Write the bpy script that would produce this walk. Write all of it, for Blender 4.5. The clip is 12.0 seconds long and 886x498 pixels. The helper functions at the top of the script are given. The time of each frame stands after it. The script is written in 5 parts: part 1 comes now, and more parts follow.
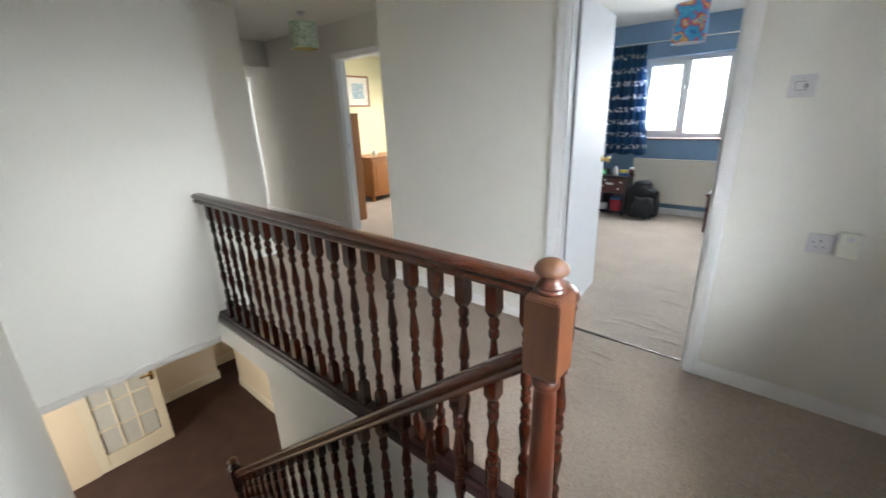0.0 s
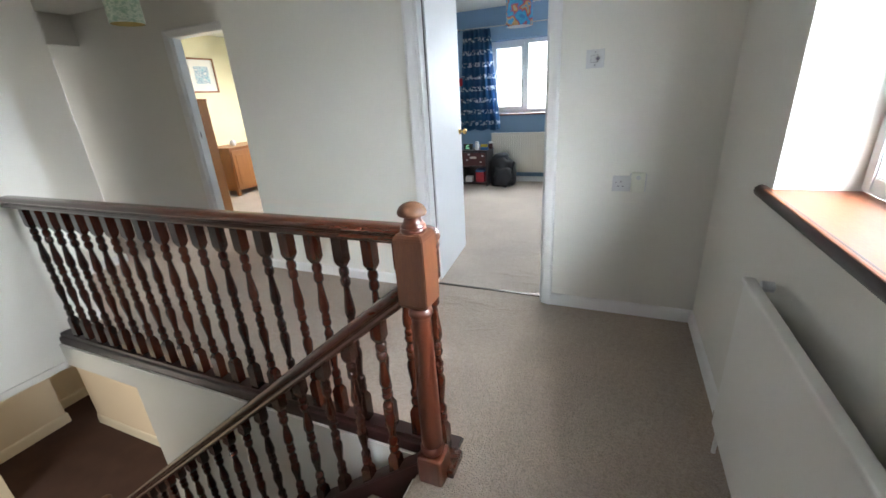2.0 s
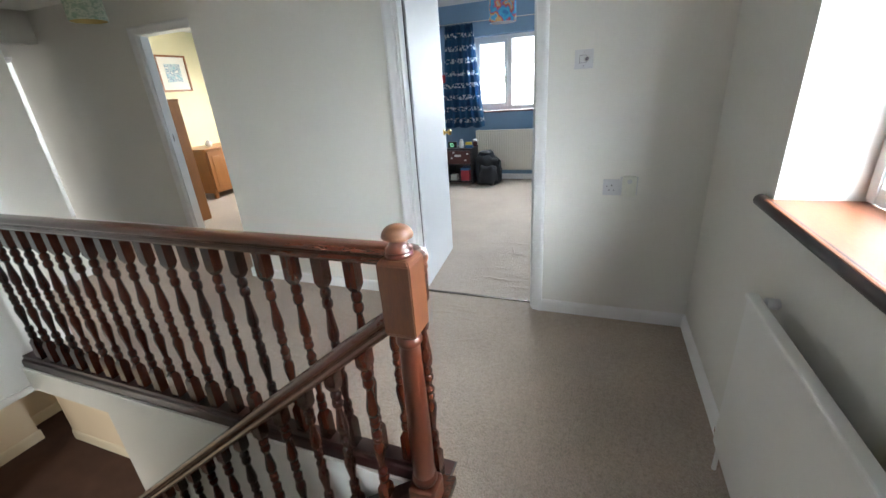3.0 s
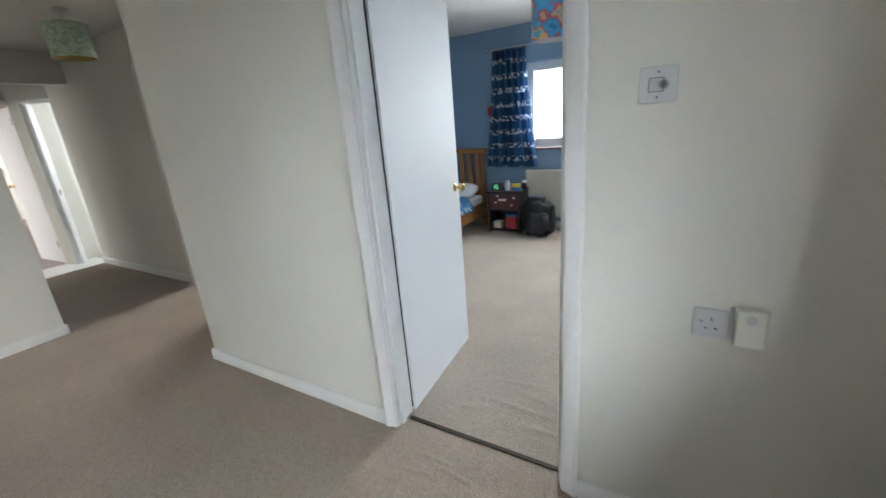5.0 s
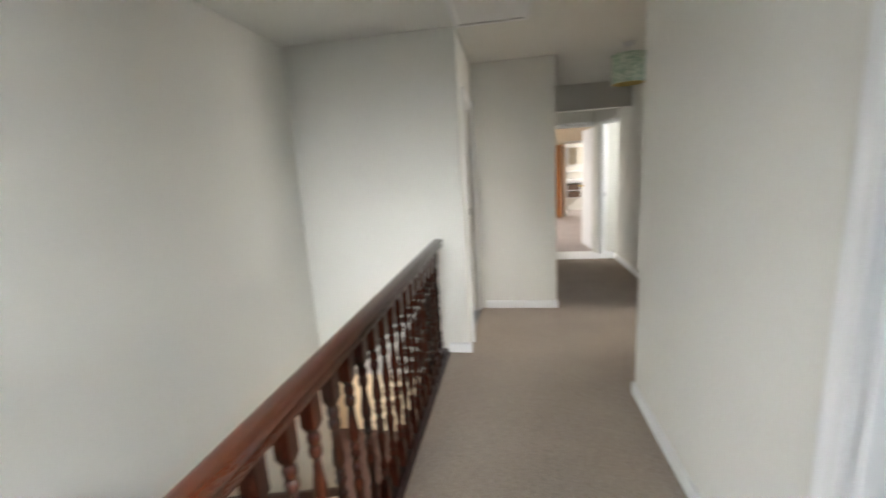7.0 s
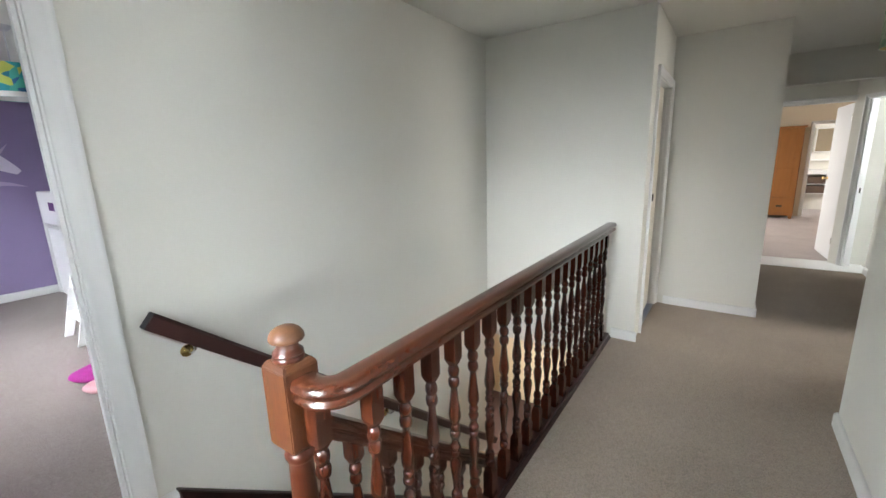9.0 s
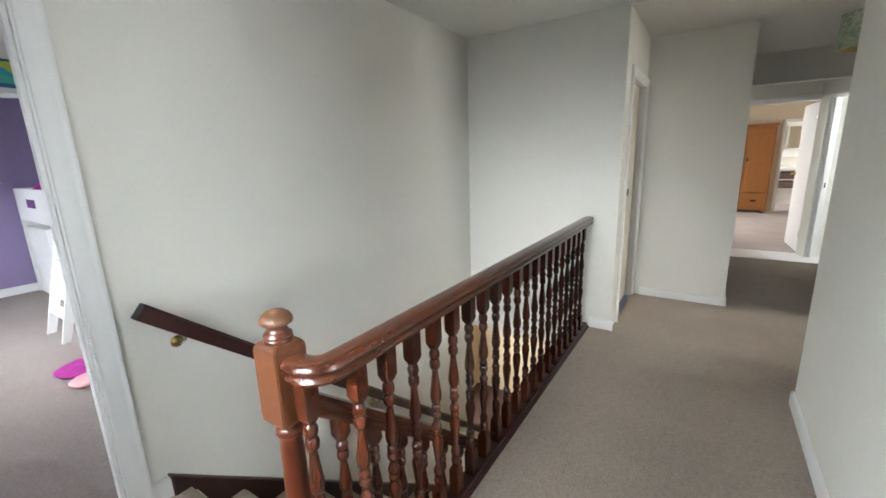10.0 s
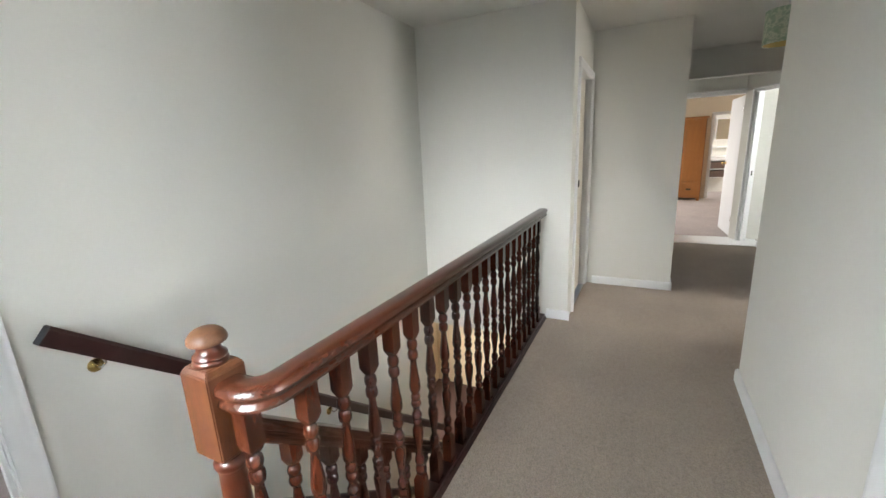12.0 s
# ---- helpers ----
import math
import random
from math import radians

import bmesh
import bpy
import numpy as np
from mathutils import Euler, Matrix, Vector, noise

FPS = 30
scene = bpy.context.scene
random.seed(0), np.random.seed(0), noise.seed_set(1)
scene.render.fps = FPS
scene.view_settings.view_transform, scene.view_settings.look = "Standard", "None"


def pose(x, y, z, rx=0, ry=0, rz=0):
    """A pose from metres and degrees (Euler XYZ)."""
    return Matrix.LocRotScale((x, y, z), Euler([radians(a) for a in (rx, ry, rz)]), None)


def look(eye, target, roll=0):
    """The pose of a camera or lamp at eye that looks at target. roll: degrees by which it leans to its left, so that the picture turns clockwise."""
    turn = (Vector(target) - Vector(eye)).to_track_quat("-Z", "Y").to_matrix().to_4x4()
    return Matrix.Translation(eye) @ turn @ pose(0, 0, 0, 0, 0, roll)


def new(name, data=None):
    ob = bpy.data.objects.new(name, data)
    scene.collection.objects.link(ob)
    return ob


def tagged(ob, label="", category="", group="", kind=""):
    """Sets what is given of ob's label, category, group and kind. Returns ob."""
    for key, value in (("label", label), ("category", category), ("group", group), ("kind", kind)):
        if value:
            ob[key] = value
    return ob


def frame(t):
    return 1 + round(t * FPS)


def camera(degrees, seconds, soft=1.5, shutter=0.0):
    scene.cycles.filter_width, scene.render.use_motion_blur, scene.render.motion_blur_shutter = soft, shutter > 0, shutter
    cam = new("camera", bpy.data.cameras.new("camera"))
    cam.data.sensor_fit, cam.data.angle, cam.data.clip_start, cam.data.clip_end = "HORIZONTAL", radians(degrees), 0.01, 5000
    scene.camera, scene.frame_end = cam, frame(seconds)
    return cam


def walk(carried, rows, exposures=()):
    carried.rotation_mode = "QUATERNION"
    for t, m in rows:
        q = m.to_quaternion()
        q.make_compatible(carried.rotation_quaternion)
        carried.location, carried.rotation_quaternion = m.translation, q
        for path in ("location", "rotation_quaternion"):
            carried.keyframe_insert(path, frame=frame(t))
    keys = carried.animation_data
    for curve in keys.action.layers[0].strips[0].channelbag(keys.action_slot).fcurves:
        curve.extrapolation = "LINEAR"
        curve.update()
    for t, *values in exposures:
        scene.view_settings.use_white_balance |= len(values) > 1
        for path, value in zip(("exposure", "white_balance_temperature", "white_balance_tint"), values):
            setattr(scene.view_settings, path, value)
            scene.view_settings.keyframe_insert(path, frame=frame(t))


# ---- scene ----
cam = camera(95.4, 12.0, shutter=0.4)
PATH = [
    (0, (0.152, 0.2, 1.38), (-1.088, 1.638, 0.751), -2.0),
    (0.5, (0.154, 0.162, 1.369), (-0.843, 1.763, 0.705), -2.8),
    (1, (0.219, 0.107, 1.367), (-0.707, 1.745, 0.688), -3.0),
    (1.5, (0.272, 0.07, 1.348), (-0.591, 1.738, 0.661), -3.5),
    (2, (0.276, 0.083, 1.319), (-0.477, 1.793, 0.606), -3.6),
    (2.5, (0.261, 0.116, 1.332), (-0.433, 1.843, 0.601), -3.8),
    (3, (0.229, 0.185, 1.362), (-0.456, 1.911, 0.62), -4.1),
    (5, (0.208, 1.259, 1.4), (-0.787, 2.887, 0.798), -4.7),
    (5.5, (0.162, 1.452, 1.42), (-1.235, 2.785, 0.899), -5.4),
    (6, (0.023, 1.625, 1.372), (-1.673, 2.586, 0.924), -4.5),
    (6.5, (-0.054, 1.684, 1.429), (-1.948, 2.167, 1.003), -3.4),
    (7, (0.043, 1.77, 1.433), (-1.891, 1.431, 1.053), -3.5),
    (7.5, (0.123, 1.793, 1.421), (-1.593, 0.826, 1.075), -3.1),
    (9.5, (0.314, 1.961, 1.418), (-1.278, 0.829, 0.987), -1.7),
    (10, (0.336, 1.984, 1.415), (-1.291, 0.908, 0.972), -1.8),
    (10.5, (0.321, 1.97, 1.408), (-1.342, 0.958, 0.948), -1.8),
    (11, (0.316, 1.976, 1.401), (-1.373, 1.009, 0.941), -2.2),
    (11.5, (0.303, 1.955, 1.39), (-1.413, 1.035, 0.935), -2.6),
    (12, (0.26, 1.936, 1.403), (-1.471, 1.054, 0.931), -2.6),
]
EXPOSURES = [(0.0, 0.28, 6600, 12), (1.5, 0.36, 6500, 12), (3.0, 0.34, 6400, 11), (5.0, 0.08, 6500, 11), (5.5, -0.02, 6500, 12), (6.0, 0.12, 6800, 13), (6.5, 0.08, 6950, 14), (7.0, 0.3, 6850, 13), (7.5, 0.3, 6800, 13), (9.5, 0.22, 6600, 11), (12.0, 0.26, 6700, 12)]
walk(cam, [(t, look(eye, target, roll)) for t, eye, target, roll in PATH], EXPOSURES)

# ---- light ----
world = bpy.data.worlds.new("world")
scene.world = world
world.use_nodes = True
wn = world.node_tree.nodes
sky = wn.new("ShaderNodeTexSky")
sky.sky_type, sky.sun_disc = "NISHITA", False
sky.sun_elevation, sky.sun_rotation = radians(50), radians(70)
sky.air_density, sky.dust_density = 1.0, 4.0
world.node_tree.links.new(sky.outputs[0], wn["Background"].inputs[0])
wn["Background"].inputs[1].default_value = 0.12
sun = new("sun", bpy.data.lights.new("sun", "SUN"))
sun.data.energy, sun.data.angle, sun.data.color = 1.2, radians(25), (1.0, 0.97, 0.92)
sun.matrix_world = look((8, -3, 10), (0, 0, 0))


def area_lamp(name, eye, target, sx, sy, watts, color=(0.97, 0.985, 1.0), spread=180):
    """An area lamp for daylight, at a seen window or added as fill."""
    lamp = new(name, bpy.data.lights.new(name, "AREA"))
    lamp.data.shape, lamp.data.size, lamp.data.size_y = "RECTANGLE", sx, sy
    lamp.data.energy, lamp.data.color = watts, color
    lamp.data.spread = radians(spread)
    lamp.matrix_world = look(eye, target)
    return lamp


# ---- measures ----
S, N, E = 0.125, 2.495, 0.759       # stairwell wall, landing wall, window wall
W, PIL = -2.953, 1.42               # end wall of the stairwell and its corner
BX, BY = -4.0, 2.2                  # corner of the projecting wall
EXC, NC = -2.40, 3.29              # landing wall's outer corner, corridor wall
XF = -6.65                          # far end of the corridor
CEIL, LOW, FL = 2.405, -2.6, -0.2
TH = 0.12

# blue window's sky light; the other lamps are added fill, aimed in and down
# narrow fill beam added in the landing window's opening to brighten the end wall
area_lamp("end_wall_fill", (0.957, 1.22, 1.54), (-0.043, 1.17, 1.24), 0.88, 1.04, 8.0, (0.90, 0.96, 1.0), spread=46)
area_lamp("sky_blue_window", (-0.5, 6.52, 1.5), (-0.5, 5.52, 0.9), 2.0, 0.95, 105, (0.90, 0.97, 1.0), spread=150)
# fill lamps added where no window or other source is in view
area_lamp("purple_room_fill", (1.10, -2.2, 1.5), (0.1, -2.2, 0.9), 1.5, 0.9, 19, spread=130)
area_lamp("yellow_room_fill", (-4.4, 6.36, 1.5), (-4.4, 5.36, 0.9), 1.5, 1.0, 70, (1.0, 0.98, 0.92), spread=140)
area_lamp("bedroom_fill", (-9.0, 0.53, 1.5), (-9.0, 1.53, 0.9), 2.2, 1.0, 66, (1.0, 0.98, 0.94), spread=140)
area_lamp("shower_room_fill", (-12.0, 5.15, 1.6), (-12.0, 4.15, 1.2), 0.7, 0.8, 30, spread=150)
area_lamp("bathroom_fill", (-6.2, 4.98, 1.5), (-6.3, 3.98, 1.2), 0.6, 0.8, 36, (0.92, 0.98, 1.0), spread=150)
area_lamp("hall_fill", (-4.4, -1.2, -1.4), (-4.4, 1, -1.7), 1.1, 1.8, 40, (1.0, 0.95, 0.86), spread=160)


# glowing sheet outside the landing window for its sky; foot height shapes the light
SKY_EAST, SKY_TINT, SKYLINE = 60.0, (0.84, 0.93, 1.0), 2.0


# ---- materials ----
def material(name, color, rough=0.6, metal=0.0, vary=0.06, scale=6.0, fine=180.0, bump=0.15, depth=0.002, coat=0.0, second=None, aniso=(1, 1, 1)):
    m = bpy.data.materials.new(name)
    m.use_nodes = True
    nt = m.node_tree
    b = nt.nodes["Principled BSDF"]
    b.inputs["Roughness"].default_value, b.inputs["Metallic"].default_value = rough, metal
    b.inputs["Coat Weight"].default_value, b.inputs["Coat Roughness"].default_value = coat, 0.18
    tc, mp = nt.nodes.new("ShaderNodeTexCoord"), nt.nodes.new("ShaderNodeMapping")
    mp.inputs["Scale"].default_value = aniso
    nt.links.new(tc.outputs["Object"], mp.inputs[0])
    big, small = nt.nodes.new("ShaderNodeTexNoise"), nt.nodes.new("ShaderNodeTexNoise")
    big.inputs["Scale"].default_value, big.inputs["Detail"].default_value = scale, 4
    small.inputs["Scale"].default_value, small.inputs["Detail"].default_value = fine, 3
    nt.links.new(mp.outputs[0], big.inputs[0]), nt.links.new(mp.outputs[0], small.inputs[0])
    ramp = nt.nodes.new("ShaderNodeValToRGB")
    c2 = second or tuple(c * (1 - 2.2 * vary) for c in color)
    ramp.color_ramp.elements[0].position, ramp.color_ramp.elements[1].position = 0.3, 0.7
    ramp.color_ramp.elements[0].color, ramp.color_ramp.elements[1].color = (*c2, 1), (*color, 1)
    mix = nt.nodes.new("ShaderNodeMath")
    mix.operation = "MULTIPLY_ADD"
    mix.inputs[1].default_value, mix.inputs[2].default_value = 0.45, 0.0
    nt.links.new(small.outputs[0], mix.inputs[0])
    add = nt.nodes.new("ShaderNodeMath")
    add.operation = "MULTIPLY_ADD"
    add.inputs[1].default_value = 0.55
    nt.links.new(big.outputs[0], add.inputs[0]), nt.links.new(mix.outputs[0], add.inputs[2])
    nt.links.new(add.outputs[0], ramp.inputs[0]), nt.links.new(ramp.outputs[0], b.inputs["Base Color"])
    if bump:
        bp = nt.nodes.new("ShaderNodeBump")
        bp.inputs["Strength"].default_value, bp.inputs["Distance"].default_value = bump, depth
        nt.links.new(small.outputs[0], bp.inputs["Height"]), nt.links.new(bp.outputs[0], b.inputs["Normal"])
    return m


def carpet_material(name, color, wear=0.12, tuft=0.12):
    """Cut-pile carpet: tufts, flecks of lighter and darker yarn, and broad trodden patches."""
    m = material(name, color, 0.95, vary=wear, scale=2.2, fine=38, bump=0.0)
    nt = m.node_tree
    b = nt.nodes["Principled BSDF"]
    broad = b.inputs["Base Color"].links[0].from_socket
    tc = nt.nodes.new("ShaderNodeTexCoord")
    cell, fleck = nt.nodes.new("ShaderNodeTexVoronoi"), nt.nodes.new("ShaderNodeTexNoise")
    cell.inputs["Scale"].default_value = 170
    fleck.inputs["Scale"].default_value, fleck.inputs["Detail"].default_value = 75, 4
    lift, sums, hsv, bump = (nt.nodes.new("ShaderNode" + k) for k in ("MapRange", "Math", "HueSaturation", "Bump"))
    nt.links.new(tc.outputs["Object"], cell.inputs[0]), nt.links.new(tc.outputs["Object"], fleck.inputs[0])
    sums.operation = "SUBTRACT"
    nt.links.new(fleck.outputs[0], sums.inputs[0]), nt.links.new(cell.outputs["Distance"], sums.inputs[1])
    lift.inputs["From Min"].default_value, lift.inputs["From Max"].default_value = -0.45, 0.45
    lift.inputs["To Min"].default_value, lift.inputs["To Max"].default_value = 1 - 1.6 * tuft, 1 + 1.2 * tuft
    nt.links.new(sums.outputs[0], lift.inputs[0]), nt.links.new(lift.outputs[0], hsv.inputs["Value"])
    nt.links.new(broad, hsv.inputs["Color"]), nt.links.new(hsv.outputs[0], b.inputs["Base Color"])
    bump.inputs["Strength"].default_value, bump.inputs["Distance"].default_value = 0.9, 0.006
    nt.links.new(sums.outputs[0], bump.inputs["Height"]), nt.links.new(bump.outputs[0], b.inputs["Normal"])
    b.inputs["Sheen Weight"].default_value = 0.15
    return m


white_wall = material("white_emulsion", (0.722, 0.71, 0.658), 0.75, vary=0.018, scale=1.5, fine=90, bump=0.08, depth=0.002)
ceiling_white = material("ceiling_white", (0.76, 0.755, 0.71), 0.9, vary=0.015, scale=3, fine=120, bump=0.2)
gloss_white = material("white_gloss", (0.78, 0.78, 0.775), 0.32, vary=0.008, scale=3, fine=25, bump=0.0)
carpet = carpet_material("beige_carpet", (0.43, 0.345, 0.275))
blue_carpet = carpet_material("grey_beige_carpet", (0.46, 0.38, 0.315))
pink_carpet = carpet_material("pinkish_carpet", (0.27, 0.215, 0.20))
bedroom_carpet = carpet_material("pale_pink_carpet", (0.50, 0.43, 0.41))
hall_carpet = material("brown_carpet", (0.085, 0.044, 0.034), 0.95, vary=0.2, scale=4, fine=240, bump=0.6, depth=0.006)
blue_wall = material("blue_emulsion", (0.20, 0.32, 0.47), 0.7, vary=0.02, scale=2, fine=90, bump=0.08)
purple_wall = material("purple_emulsion", (0.24, 0.19, 0.34), 0.7, vary=0.02, scale=2, fine=90, bump=0.08)
yellow_wall = material("yellow_emulsion", (0.80, 0.74, 0.46), 0.7, vary=0.02, scale=2, fine=90, bump=0.08)
cream_wall = material("cream_emulsion", (0.78, 0.66, 0.48), 0.65, vary=0.02, scale=2, fine=90, bump=0.08)
peach_wall = material("peach_emulsion", (0.76, 0.66, 0.52), 0.7, vary=0.02, scale=2, fine=90, bump=0.08)
mahogany = material("mahogany", (0.064, 0.0165, 0.006), 0.27, vary=0.2, scale=7, fine=60, bump=0.05, depth=0.001, coat=0.3, second=(0.028, 0.007, 0.0035), aniso=(1, 6, 6))
dark_mahogany = material("dark_mahogany", (0.022, 0.005, 0.004), 0.38, vary=0.2, scale=7, fine=60, bump=0.05, depth=0.001, coat=0.0, aniso=(1, 6, 6))

stair_carpet = carpet_material("stair_carpet", (0.46, 0.38, 0.29))
oak = material("oak", (0.32, 0.125, 0.032), 0.4, vary=0.12, scale=4, fine=50, bump=0.05, depth=0.001, aniso=(6, 6, 0.7))
pine = material("pine", (0.36, 0.155, 0.05), 0.4, vary=0.1, scale=4, fine=50, bump=0.05, depth=0.001, aniso=(6, 6, 0.7))
sill_wood = material("varnished_sill", (0.25, 0.075, 0.026), 0.42, vary=0.2, scale=3, fine=40, bump=0.03, depth=0.001, coat=0.1, aniso=(5, 1, 1))
brass = material("brass", (0.75, 0.55, 0.22), 0.25, 1.0, vary=0.05, scale=20, fine=90, bump=0.02)
chrome = material("chrome", (0.7, 0.7, 0.7), 0.2, 1.0, vary=0.03, scale=20, fine=90, bump=0.0)
dark_metal = material("dark_bronze", (0.06, 0.05, 0.04), 0.4, 0.8, vary=0.1, scale=20, fine=90, bump=0.05)
plastic_white = material("white_plastic", (0.58, 0.585, 0.60), 0.35, vary=0.01, scale=8, fine=60, bump=0.0)
cream_plastic = material("cream_plastic", (0.70, 0.70, 0.62), 0.35, vary=0.01, scale=8, fine=60, bump=0.0)
# near-black for socket slots and for shade painted into narrow gaps
slot_and_gap_shade = material("slot_and_gap_shade", (0.03, 0.03, 0.035), 0.5, vary=0.05, bump=0.0)
door_paint = material("white_satin_door", (0.74, 0.75, 0.765), 0.6, vary=0.012, scale=4, fine=22, bump=0.05, depth=0.002)
upvc = material("white_upvc", (0.82, 0.83, 0.84), 0.3, vary=0.01, scale=6, fine=60, bump=0.0)
radiator_paint = material("radiator_enamel", (0.74, 0.735, 0.70), 0.35, vary=0.015, scale=6, fine=60, bump=0.02)
cream_radiator = material("cream_radiator_enamel", (0.70, 0.65, 0.56), 0.4, vary=0.015, scale=6, fine=60, bump=0.02)
cream_gloss = material("cream_gloss", (0.72, 0.66, 0.56), 0.4, vary=0.02, scale=4, fine=50, bump=0.02)
hall_gloss = material("hall_cream_gloss", (0.80, 0.72, 0.55), 0.35, vary=0.02, scale=4, fine=50, bump=0.02)
frosted = material("frosted_glass", (0.62, 0.62, 0.56), 0.25, vary=0.05, scale=9, fine=70, bump=0.15)
blackish = material("black_lacquer", (0.025, 0.02, 0.022), 0.35, vary=0.1, scale=8, fine=80, bump=0.03)
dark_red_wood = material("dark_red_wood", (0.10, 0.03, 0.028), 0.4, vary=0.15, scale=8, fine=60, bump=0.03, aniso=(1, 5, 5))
black_fabric = material("black_nylon", (0.012, 0.013, 0.016), 0.75, vary=0.15, scale=12, fine=300, bump=0.4)
grey_fabric = material("grey_nylon", (0.03, 0.032, 0.038), 0.75, vary=0.15, scale=12, fine=300, bump=0.4)
red_plastic = material("red_card", (0.45, 0.03, 0.05), 0.5, vary=0.08, bump=0.0)
blue_card = material("blue_card", (0.05, 0.16, 0.35), 0.5, vary=0.08, bump=0.0)
yellow_card = material("yellow_card", (0.65, 0.45, 0.05), 0.5, vary=0.08, bump=0.0)
white_card = material("white_card", (0.75, 0.75, 0.73), 0.5, vary=0.04, bump=0.0)
magenta_cloth = material("magenta_cloth", (0.36, 0.012, 0.24), 0.8, vary=0.15, scale=14, fine=200, bump=0.3)
pink_cloth = material("pale_pink_cloth", (0.70, 0.38, 0.42), 0.8, vary=0.1, scale=14, fine=200, bump=0.3)
purple_cloth = material("purple_cloth", (0.16, 0.04, 0.24), 0.8, vary=0.3, scale=14, fine=200, bump=0.3)
lilac_paint = material("lilac_paint", (0.42, 0.34, 0.52), 0.7, vary=0.04, bump=0.0)
pale_paint = material("pale_mural_paint", (0.68, 0.62, 0.72), 0.7, vary=0.03, bump=0.0)
pillow_cloth = material("white_pillowcase", (0.72, 0.74, 0.78), 0.85, vary=0.06, scale=9, fine=200, bump=0.3)
mount_card = material("cream_mount", (0.80, 0.78, 0.68), 0.7, vary=0.02, bump=0.0)
tile_white = material("white_tile", (0.78, 0.76, 0.70), 0.2, vary=0.03, scale=5, fine=40, bump=0.0)
brown_cloth = material("brown_towel", (0.12, 0.075, 0.055), 0.9, vary=0.1, scale=10, fine=200, bump=0.4)
underside = material("grey_hall_ceiling", (0.66, 0.64, 0.60), 0.9, vary=0.02, bump=0.1)


def pattern(name, colors, scale, rough=0.7, kind="voronoi", translucent=0.0, stretch=(1, 1, 1)):
    """A printed cloth or paper: patches of a few colours."""
    m = bpy.data.materials.new(name)
    m.use_nodes = True
    nt = m.node_tree
    b = nt.nodes["Principled BSDF"]
    b.inputs["Roughness"].default_value = rough
    b.inputs["Transmission Weight"].default_value = 0.0
    tc, mp = nt.nodes.new("ShaderNodeTexCoord"), nt.nodes.new("ShaderNodeMapping")
    mp.inputs["Scale"].default_value = stretch
    nt.links.new(tc.outputs["Object"], mp.inputs[0])
    if kind == "voronoi":
        tex = nt.nodes.new("ShaderNodeTexVoronoi")
        tex.inputs["Scale"].default_value = scale
        bw = nt.nodes.new("ShaderNodeSeparateColor")
        nt.links.new(mp.outputs[0], tex.inputs[0]), nt.links.new(tex.outputs["Color"], bw.inputs[0])
        out = bw.outputs[0]
    else:
        tex = nt.nodes.new("ShaderNodeTexNoise")
        tex.inputs["Scale"].default_value, tex.inputs["Detail"].default_value = scale, 2
        nt.links.new(mp.outputs[0], tex.inputs[0])
        out = tex.outputs[0]
    ramp = nt.nodes.new("ShaderNodeValToRGB")
    ramp.color_ramp.interpolation = "CONSTANT" if kind == "voronoi" else "LINEAR"
    el = ramp.color_ramp.elements
    lo, hi = (0.0, 1.0) if kind == "voronoi" else (0.36, 0.64)
    while len(el) < len(colors):
        el.new(0.5)
    for i, c in enumerate(colors):
        el[i].position = lo + (hi - lo) * i / (len(colors) if kind == "voronoi" else len(colors) - 1)
        el[i].color = (*c, 1)
    nt.links.new(out, ramp.inputs[0]), nt.links.new(ramp.outputs[0], b.inputs["Base Color"])
    return m


green_shade = pattern("sage_green_print", ((0.30, 0.42, 0.31), (0.36, 0.46, 0.36), (0.58, 0.64, 0.52), (0.33, 0.44, 0.34)), 22, kind="noise", stretch=(1, 1, 1.4))
gold_lining = material("gold_lining", (0.55, 0.42, 0.16), 0.4, 0.4, vary=0.05, bump=0.0)
picture_shade = pattern("cartoon_print_shade", ((0.03, 0.18, 0.42), (0.05, 0.36, 0.58), (0.03, 0.22, 0.48), (0.45, 0.05, 0.06), (0.55, 0.36, 0.14), (0.05, 0.30, 0.55)), 10, kind="noise")
teal_shade = pattern("teal_print_shade", ((0.01, 0.16, 0.22), (0.02, 0.30, 0.34), (0.02, 0.12, 0.28), (0.05, 0.36, 0.30), (0.5, 0.55, 0.1)), 14)
quilt_print = pattern("blue_print_quilt", ((0.10, 0.32, 0.55), (0.06, 0.22, 0.48), (0.55, 0.68, 0.78), (0.12, 0.36, 0.60), (0.5, 0.6, 0.75)), 16)
art_print = pattern("harbour_print", ((0.25, 0.45, 0.50), (0.60, 0.66, 0.64), (0.16, 0.30, 0.40), (0.70, 0.70, 0.64)), 20, kind="noise")


